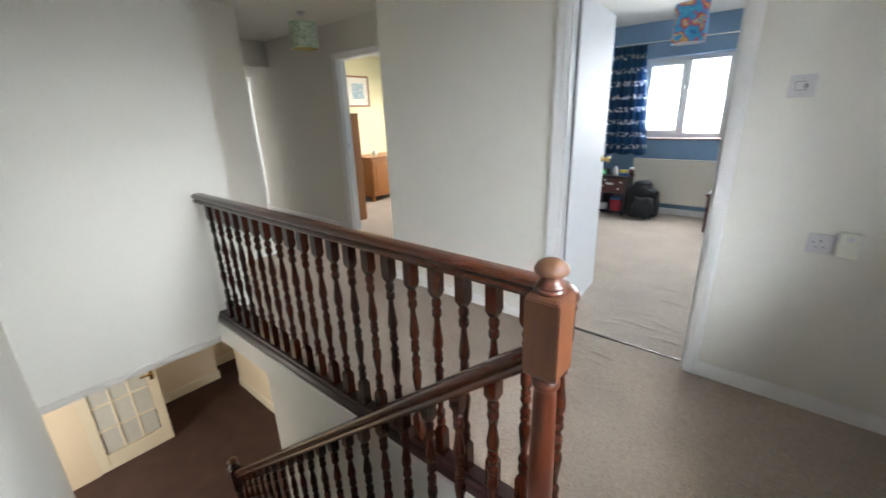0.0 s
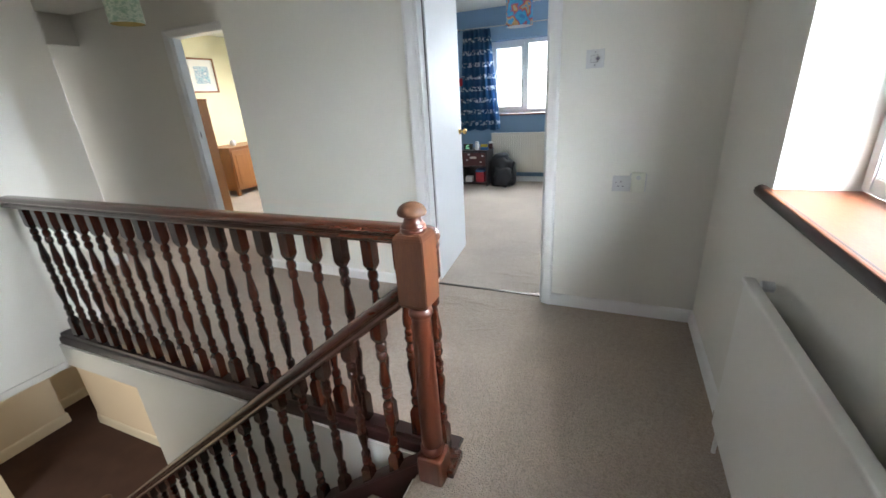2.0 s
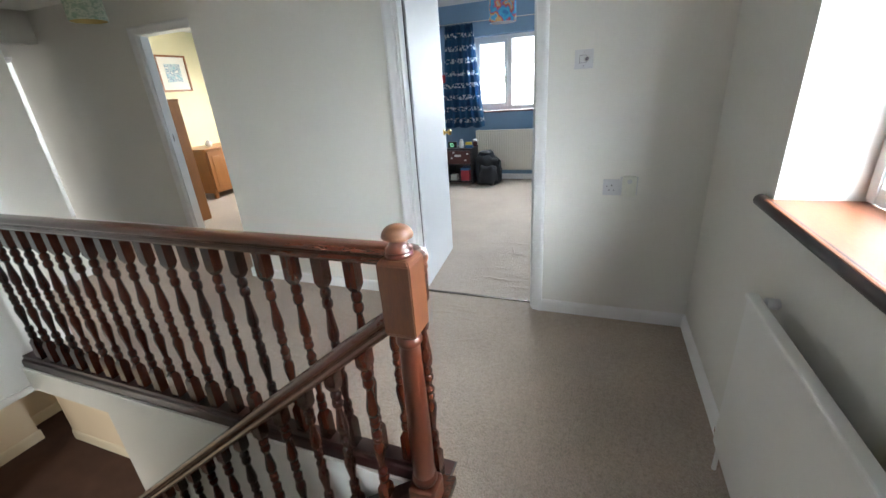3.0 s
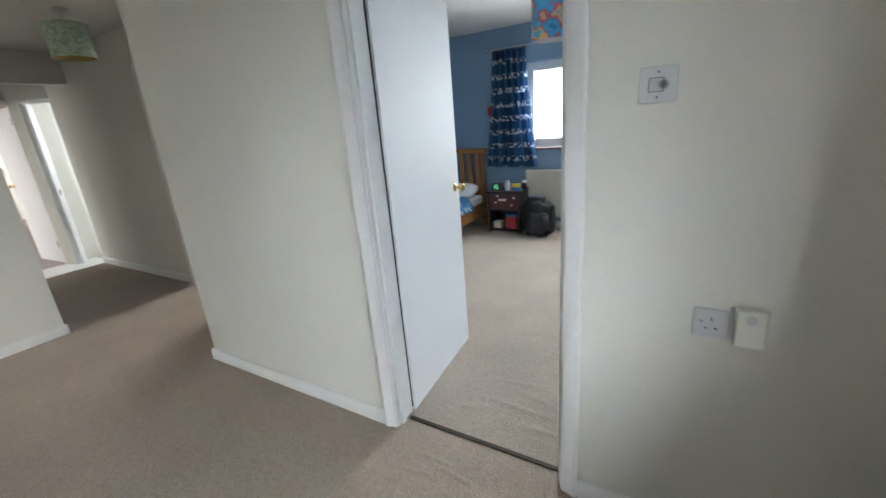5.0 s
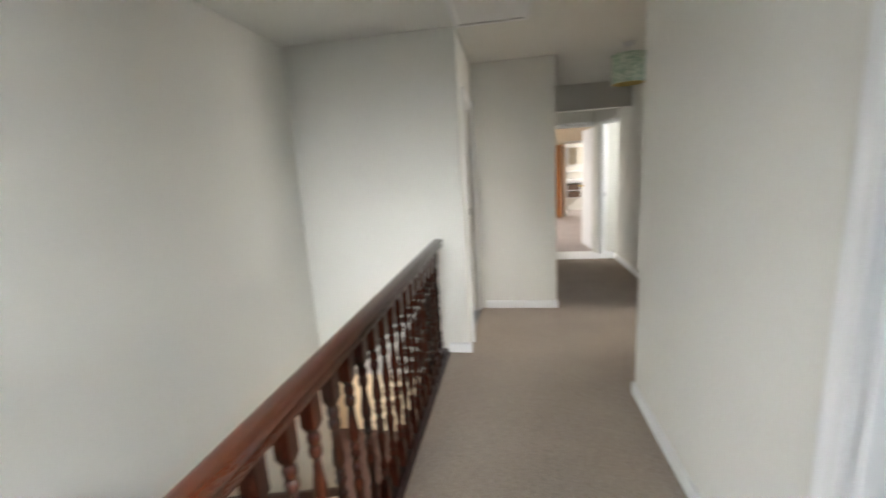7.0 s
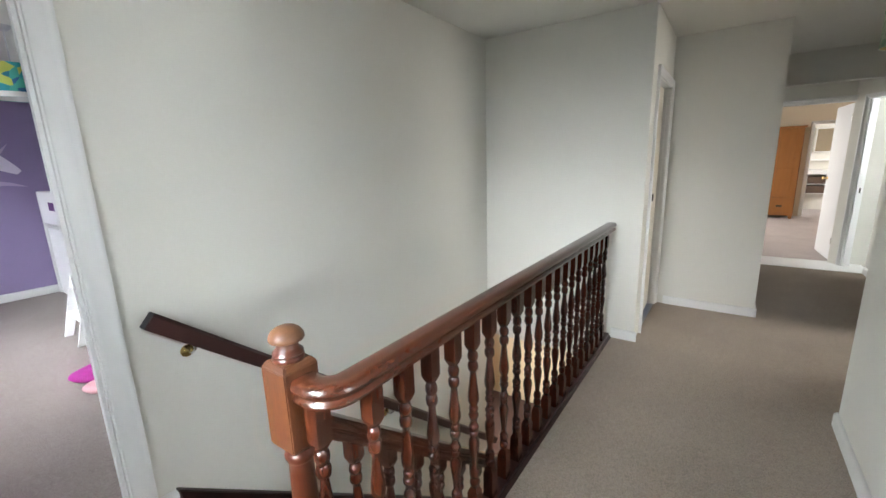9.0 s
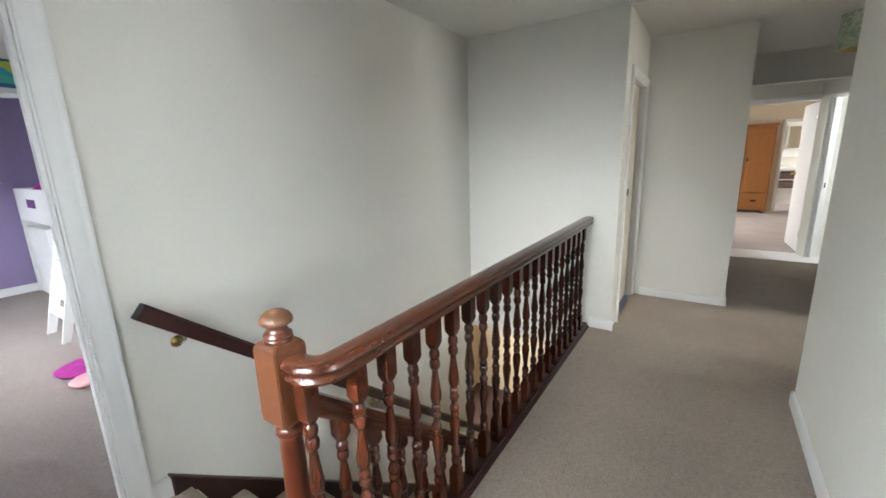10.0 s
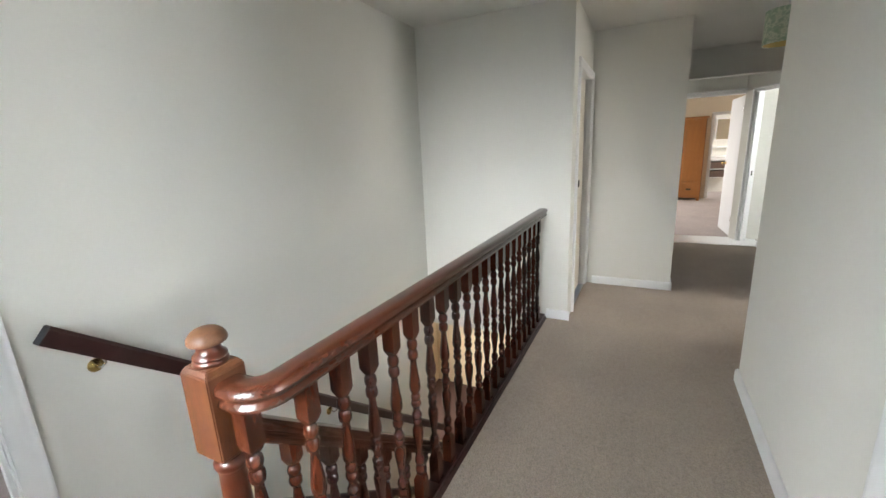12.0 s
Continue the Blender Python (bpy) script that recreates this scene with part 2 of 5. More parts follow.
def curtain_material():
    """Navy cloth with rows of small white animals."""
    m = pattern("navy_print_curtain", ((0.03, 0.11, 0.23), (0.035, 0.13, 0.27), (0.025, 0.09, 0.20)), 5, 0.85, "noise")
    nt = m.node_tree
    b = nt.nodes["Principled BSDF"]
    navy = b.inputs["Base Color"].links[0].from_socket
    tc, sep = nt.nodes.new("ShaderNodeTexCoord"), nt.nodes.new("ShaderNodeSeparateXYZ")
    nt.links.new(tc.outputs["Object"], sep.inputs[0])

    def calc(op, a, v=None):
        n = nt.nodes.new("ShaderNodeMath")
        n.operation = op
        nt.links.new(a, n.inputs[0])
        if hasattr(v, "links"):
            nt.links.new(v, n.inputs[1])
        elif v is not None:
            n.inputs[1].default_value = v
        return n.outputs[0]

    row = calc("FRACT", calc("MULTIPLY", sep.outputs[2], 6.2))
    band = calc("LESS_THAN", calc("ABSOLUTE", calc("SUBTRACT", row, 0.5)), 0.2)
    tex = nt.nodes.new("ShaderNodeTexNoise")
    tex.inputs["Scale"].default_value, tex.inputs["Detail"].default_value = 26, 2
    nt.links.new(tc.outputs["Object"], tex.inputs[0])
    spot = calc("GREATER_THAN", tex.outputs[0], 0.53)
    mask = calc("MULTIPLY", band, spot)
    mix = nt.nodes.new("ShaderNodeMix")
    mix.data_type = "RGBA"
    nt.links.new(mask, mix.inputs[0]), nt.links.new(navy, mix.inputs[6])
    mix.inputs[7].default_value = (0.68, 0.74, 0.80, 1)
    nt.links.new(mix.outputs[2], b.inputs["Base Color"])
    return m


curtain_cloth = curtain_material()


def glass_material():
    m = bpy.data.materials.new("window_glass")
    m.use_nodes = True
    b = m.node_tree.nodes["Principled BSDF"]
    b.inputs["Base Color"].default_value = (0.97, 0.99, 0.99, 1)
    b.inputs["Transmission Weight"].default_value, b.inputs["Roughness"].default_value, b.inputs["IOR"].default_value = 1.0, 0.0, 1.45
    return m


def mirror_material():
    m = bpy.data.materials.new("mirror")
    m.use_nodes = True
    b = m.node_tree.nodes["Principled BSDF"]
    b.inputs["Base Color"].default_value, b.inputs["Metallic"].default_value, b.inputs["Roughness"].default_value = (0.85, 0.87, 0.87, 1), 1.0, 0.02
    return m


def glow_material(name, color, strength):
    m = bpy.data.materials.new(name)
    m.use_nodes = True
    b = m.node_tree.nodes["Principled BSDF"]
    b.inputs["Emission Color"].default_value, b.inputs["Emission Strength"].default_value = (*color, 1), strength
    return m


glass, mirror_glass = glass_material(), mirror_material()
clock_green = glow_material("clock_display", (0.05, 0.8, 0.25), 1.0)


# ---- mesh helpers ----
def box(bm, x0, x1, y0, y1, z0, z1, m=None):
    r = bmesh.ops.create_cube(bm, size=1.0, matrix=(m or Matrix()) @ Matrix.Translation(((x0 + x1) / 2, (y0 + y1) / 2, (z0 + z1) / 2)) @ Matrix.Diagonal((x1 - x0, y1 - y0, z1 - z0, 1)))
    return r["verts"]


def boxes(*rows):
    bm = bmesh.new()
    for r in rows:
        box(bm, *r)
    return bm


def link_mesh(name, bm, mat, smooth=False):
    me = bpy.data.meshes.new(name)
    bmesh.ops.recalc_face_normals(bm, faces=bm.faces)
    bm.to_mesh(me)
    bm.free()
    me.materials.append(mat)
    if smooth:
        me.shade_smooth()
    return new(name, me)


def part(name, bm, mat, parent, label="", smooth=False):
    ob = link_mesh(name, bm, mat, smooth)
    ob.parent = parent
    if label:
        tagged(ob, label)
    return ob


def structure(name, bm, mat, label, category="wall"):
    return tagged(link_mesh(name, bm, mat), label, category, kind="structure")


def thing(name, label, category, at=(0, 0, 0), group=""):
    ob = new(name)
    ob.empty_display_size = 0.1
    ob.location = at
    return tagged(ob, label, category, group)


def round_box(x0, x1, y0, y1, z0, z1, r=0.008, seg=2):
    bm = boxes((x0, x1, y0, y1, z0, z1))
    bmesh.ops.bevel(bm, geom=bm.edges[:], offset=r, segments=seg, affect="EDGES", profile=0.5)
    return bm


def lathe(profile, seg=12, at=(0, 0, 0)):
    """A turned piece from (radius, height) pairs."""
    bm = bmesh.new()
    rings = []
    for r, z in profile:
        rings.append([bm.verts.new((at[0] + r * math.cos(2 * math.pi * i / seg), at[1] + r * math.sin(2 * math.pi * i / seg), at[2] + z)) for i in range(seg)])
    for a, b in zip(rings, rings[1:]):
        for i in range(seg):
            bm.faces.new((a[i], a[(i + 1) % seg], b[(i + 1) % seg], b[i]))
    bm.faces.new(rings[0]), bm.faces.new(rings[-1])
    return bm


def sweep(path, profile, closed=True):
    """A moulding: the (side, up) profile carried along a path of points."""
    bm = bmesh.new()
    pts = [Vector(p) for p in path]
    rings = []
    for i, p in enumerate(pts):
        t = (pts[min(i + 1, len(pts) - 1)] - pts[max(i - 1, 0)]).normalized()
        side = t.cross(Vector((0, 0, 1))).normalized()
        up = side.cross(t)
        rings.append([bm.verts.new(p + side * u + up * v) for u, v in profile])
    n = len(profile)
    for a, b in zip(rings, rings[1:]):
        for i in range(n):
            bm.faces.new((a[i], a[(i + 1) % n], b[(i + 1) % n], b[i]))
    bm.faces.new(rings[0]), bm.faces.new(rings[-1])
    return bm


def join(bm, other):
    me = bpy.data.meshes.new("tmp")
    other.to_mesh(me)
    other.free()
    bm.from_mesh(me)
    bpy.data.meshes.remove(me)
    return bm


def move(bm, m):
    bmesh.ops.transform(bm, matrix=m, verts=bm.verts)
    return bm


def auto_smooth(ob, degrees=40):
    me = ob.data
    me.shade_smooth()
    me.set_sharp_from_angle(angle=radians(degrees))
    return ob


SKIRT = ((0, 0), (0.016, 0), (0.016, 0.058), (0.012, 0.068), (0.006, 0.076), (0, 0.078))


def skirting(p0, p1, name="baseboard", mat=None, high=1.0, label="white gloss skirting board"):
    """A skirting board on the right-hand side of the way from p0 to p1."""
    prof = [(u, v * high) for u, v in SKIRT]
    return tagged(auto_smooth(link_mesh(name, sweep((p0, p1), prof), mat or gloss_white)), label, "skirting", kind="structure")


def door_frame(name, axis, face, back, a0, a1, top, label, mat=None, width=0.065, sides=(1, 1), z0=0.0, reach=0.02):
    """Lining, stops and moulded architrave of an opening from a0 to a1 in a wall between face and back, seen from the face."""
    mat = mat or gloss_white
    f = tagged(new(name), label, "door frame", kind="structure")
    out = 1 if face > back else -1

    def put(n, u0, u1, d0, d1, v0, v1, bev=0.0):
        d0, d1 = min(d0, d1), max(d0, d1)
        row = (u0, u1, d0, d1, v0, v1) if axis == "x" else (d0, d1, u0, u1, v0, v1)
        bm = boxes(row)
        if bev:
            bmesh.ops.bevel(bm, geom=bm.edges[:], offset=bev, segments=2, affect="EDGES")
        return part(n, bm, mat, f)

    t = 0.025
    put("lining", a0 - t, a0, face, back, z0, top), put("lining", a1, a1 + t, face, back, z0, top), put("lining", a0 - t, a1 + t, face, back, top, top + t)
    mid = back + (face - back) * 0.55
    put("door_stop", a0, a0 + 0.012, mid, mid + out * 0.03, z0, top), put("door_stop", a1 - 0.012, a1, mid, mid + out * 0.03, z0, top)
    w0, w1 = 0.006, width
    prof = ((w0, 0), (w1, 0), (w1, 0.019), (w1 - 0.006, 0.022), (w1 - 0.018, 0.021), (w1 - 0.026, 0.015), (w0 + 0.014, 0.012), (w0 + 0.004, 0.010), (w0, 0.006))

    def strip(ends):
        bm = bmesh.new()
        rings = []
        for end in ends:
            ring = []
            for u, d in prof:
                au, av = end(u)
                dd = face + out * d
                ring.append(bm.verts.new((au, dd, av) if axis == "x" else (dd, au, av)))
            rings.append(ring)
        k = len(prof)
        for i in range(k):
            bm.faces.new((rings[0][i], rings[0][(i + 1) % k], rings[1][(i + 1) % k], rings[1][i]))
        bm.faces.new(rings[0]), bm.faces.new(rings[1])
        auto_smooth(part("architrave", bm, mat, f), 50)

    if sides[0]:
        strip((lambda u: (a0 - u, z0), lambda u: (a0 - u, top + u)))
    if sides[1]:
        strip((lambda u: (a1 + u, z0), lambda u: (a1 + u, top + u)))
    strip((lambda u: (a0 - u, top + u), lambda u: (a1 + u, top + u)))
    return f

# ---- floors ----
def carpet_sheet(name, x0, x1, y0, y1, mat, label, ridges=(), nx=90, ny=90):
    """A fitted carpet, slightly uneven, with low rucks (x, y, length, width, height, angle)."""
    bm = bmesh.new()
    grid = []
    for j in range(ny + 1):
        row = []
        for i in range(nx + 1):
            x, y = x0 + (x1 - x0) * i / nx, y0 + (y1 - y0) * j / ny
            z = 0.0
            for rx, ry, rl, rw, rh, ra in ridges:
                u = (x - rx) * math.cos(ra) + (y - ry) * math.sin(ra)
                v = -(x - rx) * math.sin(ra) + (y - ry) * math.cos(ra)
                z += rh * math.exp(-(u / rl) ** 2 - ((v + 0.03 * math.sin(u * 7)) / rw) ** 2)
            row.append(bm.verts.new((x, y, z - 0.001)))
        grid.append(row)
    for j in range(ny):
        for i in range(nx):
            bm.faces.new((grid[j][i], grid[j][i + 1], grid[j + 1][i + 1], grid[j + 1][i]))
    box(bm, x0, x1, y0, y1, FL, -0.012)
    ob = structure(name, bm, mat, label, "floor")
    ob.data.shade_smooth()
    return ob




def plan_slab(pts, z0, z1):
    """A slab over a plan outline."""
    bm = bmesh.new()
    low, top = [bm.verts.new((x, y, z0)) for x, y in pts], [bm.verts.new((x, y, z1)) for x, y in pts]
    bm.faces.new(list(reversed(low))), bm.faces.new(top)
    for i in range(len(pts)):
        j = (i + 1) % len(pts)
        bm.faces.new((low[i], low[j], top[j], top[i]))
    return bm


LANDING = ((-0.31, S - 0.06), (E + 0.05, S - 0.06), (E + 0.05, N + 0.08), (EXC, N + 0.08), (EXC, NC + 0.06), (-6.167, NC + 0.06), (-6.167, BY), (BX, BY), (BX, PIL), (W, PIL), (W, 1.17), (-0.31, 1.17))
structure("floor_landing", plan_slab(LANDING, FL, 0), carpet, "beige cut-pile landing carpet, worn and lightly creased", "floor")
LANDING_RUCKS = ((-0.62, 2.40, 0.10, 0.010, 0.008, 0.2), (-0.50, 2.36, 0.12, 0.010, 0.009, 0.1), (-0.66, 2.31, 0.09, 0.011, 0.007, 0.35), (-0.48, 2.27, 0.09, 0.010, 0.006, 0.0), (-0.30, 2.33, 0.07, 0.010, 0.005, 0.4), (-0.40, 2.05, 0.10, 0.012, 0.005, 0.6), (-0.22, 1.85, 0.09, 0.012, 0.004, 0.9))
carpet_sheet("floor_landing_rucks", -0.95, 0.1, 1.70, 2.49, carpet, "low rucks in the landing carpet before the door", LANDING_RUCKS, 120, 100)
structure("floor_lobby", boxes((XF - 0.06, -6.167, BY, NC + 0.06, FL, 0.004)), gloss_white, "pale smooth floor strip before the bedroom doors", "floor")
RUCKS = ((-0.42, 2.86, 0.16, 0.012, 0.010, 0.12), (-0.30, 2.95, 0.12, 0.010, 0.008, -0.1), (-0.48, 3.05, 0.10, 0.012, 0.007, 0.3), (-0.25, 3.33, 0.16, 0.014, 0.012, -0.05), (-0.6, 2.78, 0.10, 0.012, 0.007, 0.5), (-0.2, 2.75, 0.14, 0.012, 0.009, 0.2), (-0.4, 3.6, 0.2, 0.02, 0.006, 0.1))
carpet_sheet("floor_blue_room", -1.6, 1.2, N + 0.085, 4.4, blue_carpet, "greyish beige carpet with rucks near the door", RUCKS, 180, 140)
structure("floor_blue_room_rest", boxes((-3.0, 1.2, 4.4, 6.28, FL, -0.001), (-3.0, -1.6, NC + TH, 4.4, FL, -0.001), (EXC + TH, -1.6, N + 0.085, NC + TH, FL, -0.001)), blue_carpet, "greyish beige bedroom carpet", "floor")
structure("floor_purple_room", boxes((-3.0, 1.06, -4.7, S - 0.06, FL, -0.002)), pink_carpet, "taupe carpet of the purple bedroom", "floor")
structure("floor_yellow_room", boxes((-5.8, -3.1, NC + 0.06, 6.3, FL, -0.004)), carpet, "beige carpet of the yellow room", "floor")
structure("floor_bathroom", boxes((-6.75, -5.9, NC + 0.06, 5.0, FL, -0.002)), tile_white, "pale bathroom floor", "floor")
structure("floor_bedroom", boxes((-13.0, XF - 0.06, 0.6, 5.2, FL, -0.002)), bedroom_carpet, "pinkish beige bedroom carpet", "floor")
structure("floor_hall", boxes((-8.0, 1.0, -1.2, 3.4, LOW - 0.1, LOW)), hall_carpet, "dark brown hall carpet", "floor")
tagged(link_mesh("threshold_strip", round_box(-0.865, -0.103, N + 0.068, N + 0.090, -0.004, 0.006, 0.002), dark_metal), "dull metal carpet strip in the bedroom doorway", "threshold", kind="structure")

# ---- walls ----
structure("wall_stairwell", boxes((W, -0.117, S - TH, S, LOW, CEIL), (-0.117, 0.715, S - TH, S, 2.03, CEIL), (0.715, E, S - TH, S, FL, CEIL)), white_wall, "off-white emulsioned wall beside the stairs")
structure("wall_stairwell_end", boxes((W - TH, W, S - TH, PIL, FL, CEIL)), white_wall, "off-white end wall over the stairwell")
structure("wall_landing", boxes((EXC, -0.907, N, N + TH, 0, CEIL), (-0.907, -0.078, N, N + TH, 2.03, CEIL), (-0.078, E, N, N + TH, 0, CEIL)), white_wall, "white landing wall with a doorway to the blue bedroom")
structure("wall_return", boxes((EXC, EXC + TH, N + TH, NC, 0, CEIL)), white_wall, "white return of the landing wall")
WY0, WY1, WZ0, WZ1 = 0.75, 1.695, 0.945, 2.12
structure("wall_window", boxes((E, E + 0.3, S - TH, WY0, FL, CEIL), (E, E + 0.3, WY1, N + TH, FL, CEIL), (E, E + 0.3, WY0, WY1, FL, WZ0), (E, E + 0.3, WY0, WY1, WZ1, CEIL)), white_wall, "white outer wall with the landing window")
structure("wall_bathroom", boxes((-3.175, W - TH, PIL - TH, PIL, 0, CEIL), (BX, -3.175, PIL - TH, PIL, 2.005, CEIL), (BX, -3.945, PIL - TH, PIL, 0, 2.005)), white_wall, "off-white wall with a cream door")
structure("wall_projection", boxes((BX - TH, BX, PIL - TH, BY, 0, CEIL)), white_wall, "off-white projecting wall of the corridor")
structure("wall_corridor_south", boxes((XF, BX - TH, BY - TH, BY, 0, CEIL)), white_wall, "off-white corridor wall")
YX0, YX1 = -4.03, -3.19
structure("wall_corridor_north", boxes((-6.19, YX0 - 0.025, NC, NC + TH, 0, CEIL), (YX0 - 0.025, YX1 + 0.025, NC, NC + TH, 2.05, CEIL), (YX1 + 0.025, EXC + TH, NC, NC + TH, 0, CEIL)), white_wall, "off-white corridor wall with a doorway")
diag = pose(-6.55, 3.097, 0, 0, 0, 27.6)
structure("wall_diagonal", move(boxes((-0.12, 0.055, 0, 0.1, 0, 2.41), (0.055, 0.475, 0, 0.1, 1.995, 2.41), (0.475, 0.53, 0, 0.1, 0, 2.41)), diag), white_wall, "white angled wall with a narrow doorway")
structure("wall_far", boxes((XF - TH, XF, BY - TH, 2.305, 0, CEIL), (XF - TH, XF, 2.305, 3.085, 1.995, CEIL), (XF - TH, XF, 3.085, NC + TH, 0, CEIL)), white_wall, "white wall at the end of the corridor with the bedroom doorway")
structure("bulkhead", boxes((-5.70, -5.56, BY, NC, 2.09, CEIL)), white_wall, "white boxed-in bulkhead across the corridor ceiling")
structure("ceiling_landing", boxes((-6.8, E + 0.3, S - TH, N + TH, CEIL, CEIL + 0.1), (-6.8, EXC + TH, N + TH, NC + TH, CEIL, CEIL + 0.1)), ceiling_white, "white landing ceiling", "ceiling")

# blue room
structure("wall_blue_window", boxes((-3.0, -1.56, 6.28, 6.55, 0, CEIL), (0.55, 1.2, 6.28, 6.55, 0, CEIL), (-1.56, 0.55, 6.28, 6.55, 0, 0.98), (-1.56, 0.55, 6.28, 6.55, 1.99, CEIL)), blue_wall, "blue bedroom wall with a wide window")
structure("wall_blue_side", boxes((-3.1, -3.0, NC + TH, 6.55, 0, CEIL), (1.2, 1.3, N + TH, 6.55, 0, CEIL), (-3.1, 1.3, 6.55, 6.56, 0, 0.9), (E + 0.301, 1.2, N + 0.01, N + TH, FL, CEIL)), blue_wall, "blue bedroom side walls")
structure("ceiling_blue_room", boxes((-3.1, 1.3, NC + TH, 6.55, CEIL, CEIL + 0.1), (EXC + TH, 1.3, N + TH, NC + TH, CEIL, CEIL + 0.1)), ceiling_white, "white bedroom ceiling", "ceiling")
# purple room
structure("wall_purple", boxes((-3.0, 1.06, -4.8, -4.7, 0, CEIL), (-3.1, -3.0, -4.8, S - TH, 0, CEIL), (1.06, 1.16, -4.8, -3.0, 0, CEIL), (1.06, 1.16, -1.4, S - TH, 0, CEIL), (1.06, 1.16, -3.0, -1.4, 0, 1.0), (1.06, 1.16, -3.0, -1.4, 2.0, CEIL)), purple_wall, "purple bedroom walls")
structure("ceiling_purple_room", boxes((-3.1, 1.16, -4.8, S - TH, CEIL, CEIL + 0.1)), ceiling_white, "white ceiling of the purple bedroom", "ceiling")
# yellow room
structure("wall_yellow", boxes((-5.9, -5.8, NC + TH, 6.4, 0, CEIL), (-5.8, -5.2, 6.3, 6.4, 0, CEIL), (-3.6, -3.1, 6.3, 6.4, 0, CEIL), (-5.2, -3.6, 6.3, 6.4, 0, 0.95), (-5.2, -3.6, 6.3, 6.4, 2.05, CEIL)), yellow_wall, "pale yellow room walls")
structure("ceiling_yellow_room", boxes((-5.9, -3.1, NC + TH, 6.4, CEIL, CEIL + 0.1)), ceiling_white, "cream ceiling of the yellow room", "ceiling")
# small bathroom off the lobby
structure("wall_small_bathroom", boxes((-6.85, -6.75, NC + TH, 5.1, 0, CEIL), (-6.75, -5.9, 5.0, 5.1, 0, CEIL), (-5.93, -5.903, NC + TH, 5.0, 0, CEIL)), gloss_white, "white-tiled bathroom walls")
structure("ceiling_bathroom", boxes((-6.85, -5.9, NC + TH, 5.1, CEIL, CEIL + 0.1)), ceiling_white, "white bathroom ceiling", "ceiling")
# bedroom and its shower room
structure("wall_bedroom", boxes((-11.55, -11.43, 0.6, 3.24, 0, CEIL), (-11.55, -11.43, 3.24, 4.0, 1.96, CEIL), (-11.55, -11.43, 4.0, 5.2, 0, CEIL), (-11.43, -10.2, 0.5, 0.6, 0, CEIL), (-7.8, XF - TH, 0.5, 0.6, 0, CEIL), (-10.2, -7.8, 0.5, 0.6, 0, 0.95), (-10.2, -7.8, 0.5, 0.6, 2.05, CEIL), (-11.43, XF - TH, 5.1, 5.2, 0, CEIL), (XF - TH - 0.1, XF - TH, 0.5, BY - TH, 0, CEIL), (XF - TH - 0.1, XF - TH, NC + TH, 5.2, 0, CEIL)), peach_wall, "pale peach bedroom walls")
structure("wall_ensuite", boxes((-13.1, -12.95, 2.4, 5.2, 0, CEIL), (-12.95, -11.55, 2.4, 2.5, 0, CEIL), (-12.95, -12.4, 5.15, 5.2, 0, CEIL), (-12.4, -11.6, 5.2, 5.25, 0, 1.15)), tile_white, "cream-tiled shower room walls")
structure("ceiling_bedroom", boxes((-13.1, XF - TH, 0.5, 5.2, CEIL, CEIL + 0.1)), ceiling_white, "cream bedroom ceiling", "ceiling")
# hall below
structure("wall_understair", boxes((-2.29, E, 1.17, 1.29, LOW, FL)), white_wall, "white wall under the landing")
structure("wall_hall_west", boxes((-6.5, -6.4, -1.2, 2.05, LOW, FL), (-6.9, -6.8, 2.05, 2.62, LOW, FL), (-6.8, -6.5, 1.95, 2.05, LOW, FL)), cream_wall, "cream hall wall with a set-back corner")
structure("wall_hall_door", boxes((-5.62, -5.5, -1.2, 0.334, LOW, FL)), cream_wall, "cream wall beside the glazed hall door")
structure("wall_hall_north", boxes((-5.95, -5.05, 2.2, 2.3, LOW, -1.62), (-5.95, -5.6, 2.2, 2.3, -1.62, FL), (-5.05, -2.115, 2.2, 2.3, LOW, FL), (-5.6, -5.05, 2.42, 2.46, -1.7, FL)), cream_wall, "cream hall wall with a shallow recess")
structure("wall_hall_outer", boxes((-6.9, -5.95, 2.62, 2.72, LOW, FL), (-6.5, -3.0, -1.3, -1.2, LOW, -2.4), (-6.5, -5.0, -1.3, -1.2, -2.4, FL), (-3.8, 0.8, -1.3, -1.2, -2.4, FL)), cream_wall, "outer hall walls")
structure("hall_ceiling", boxes((-8.0, W, -1.3, 1.17, FL - 0.02, FL - 0.002), (-8.0, W, 1.17, 3.0, FL - 0.02, FL - 0.002), (W, -2.0, 1.175, 2.3, FL - 0.02, FL - 0.002)), underside, "plain white hall ceiling", "ceiling")

# no separate board: grey strip carries the shade under the end wall
structure("end_wall_edge_shade", boxes((W - TH - 0.004, W + 0.006, S, 1.15, FL - 0.006, FL + 0.03)), underside, "grey strip painted for the shaded underside of the end wall", "trim")

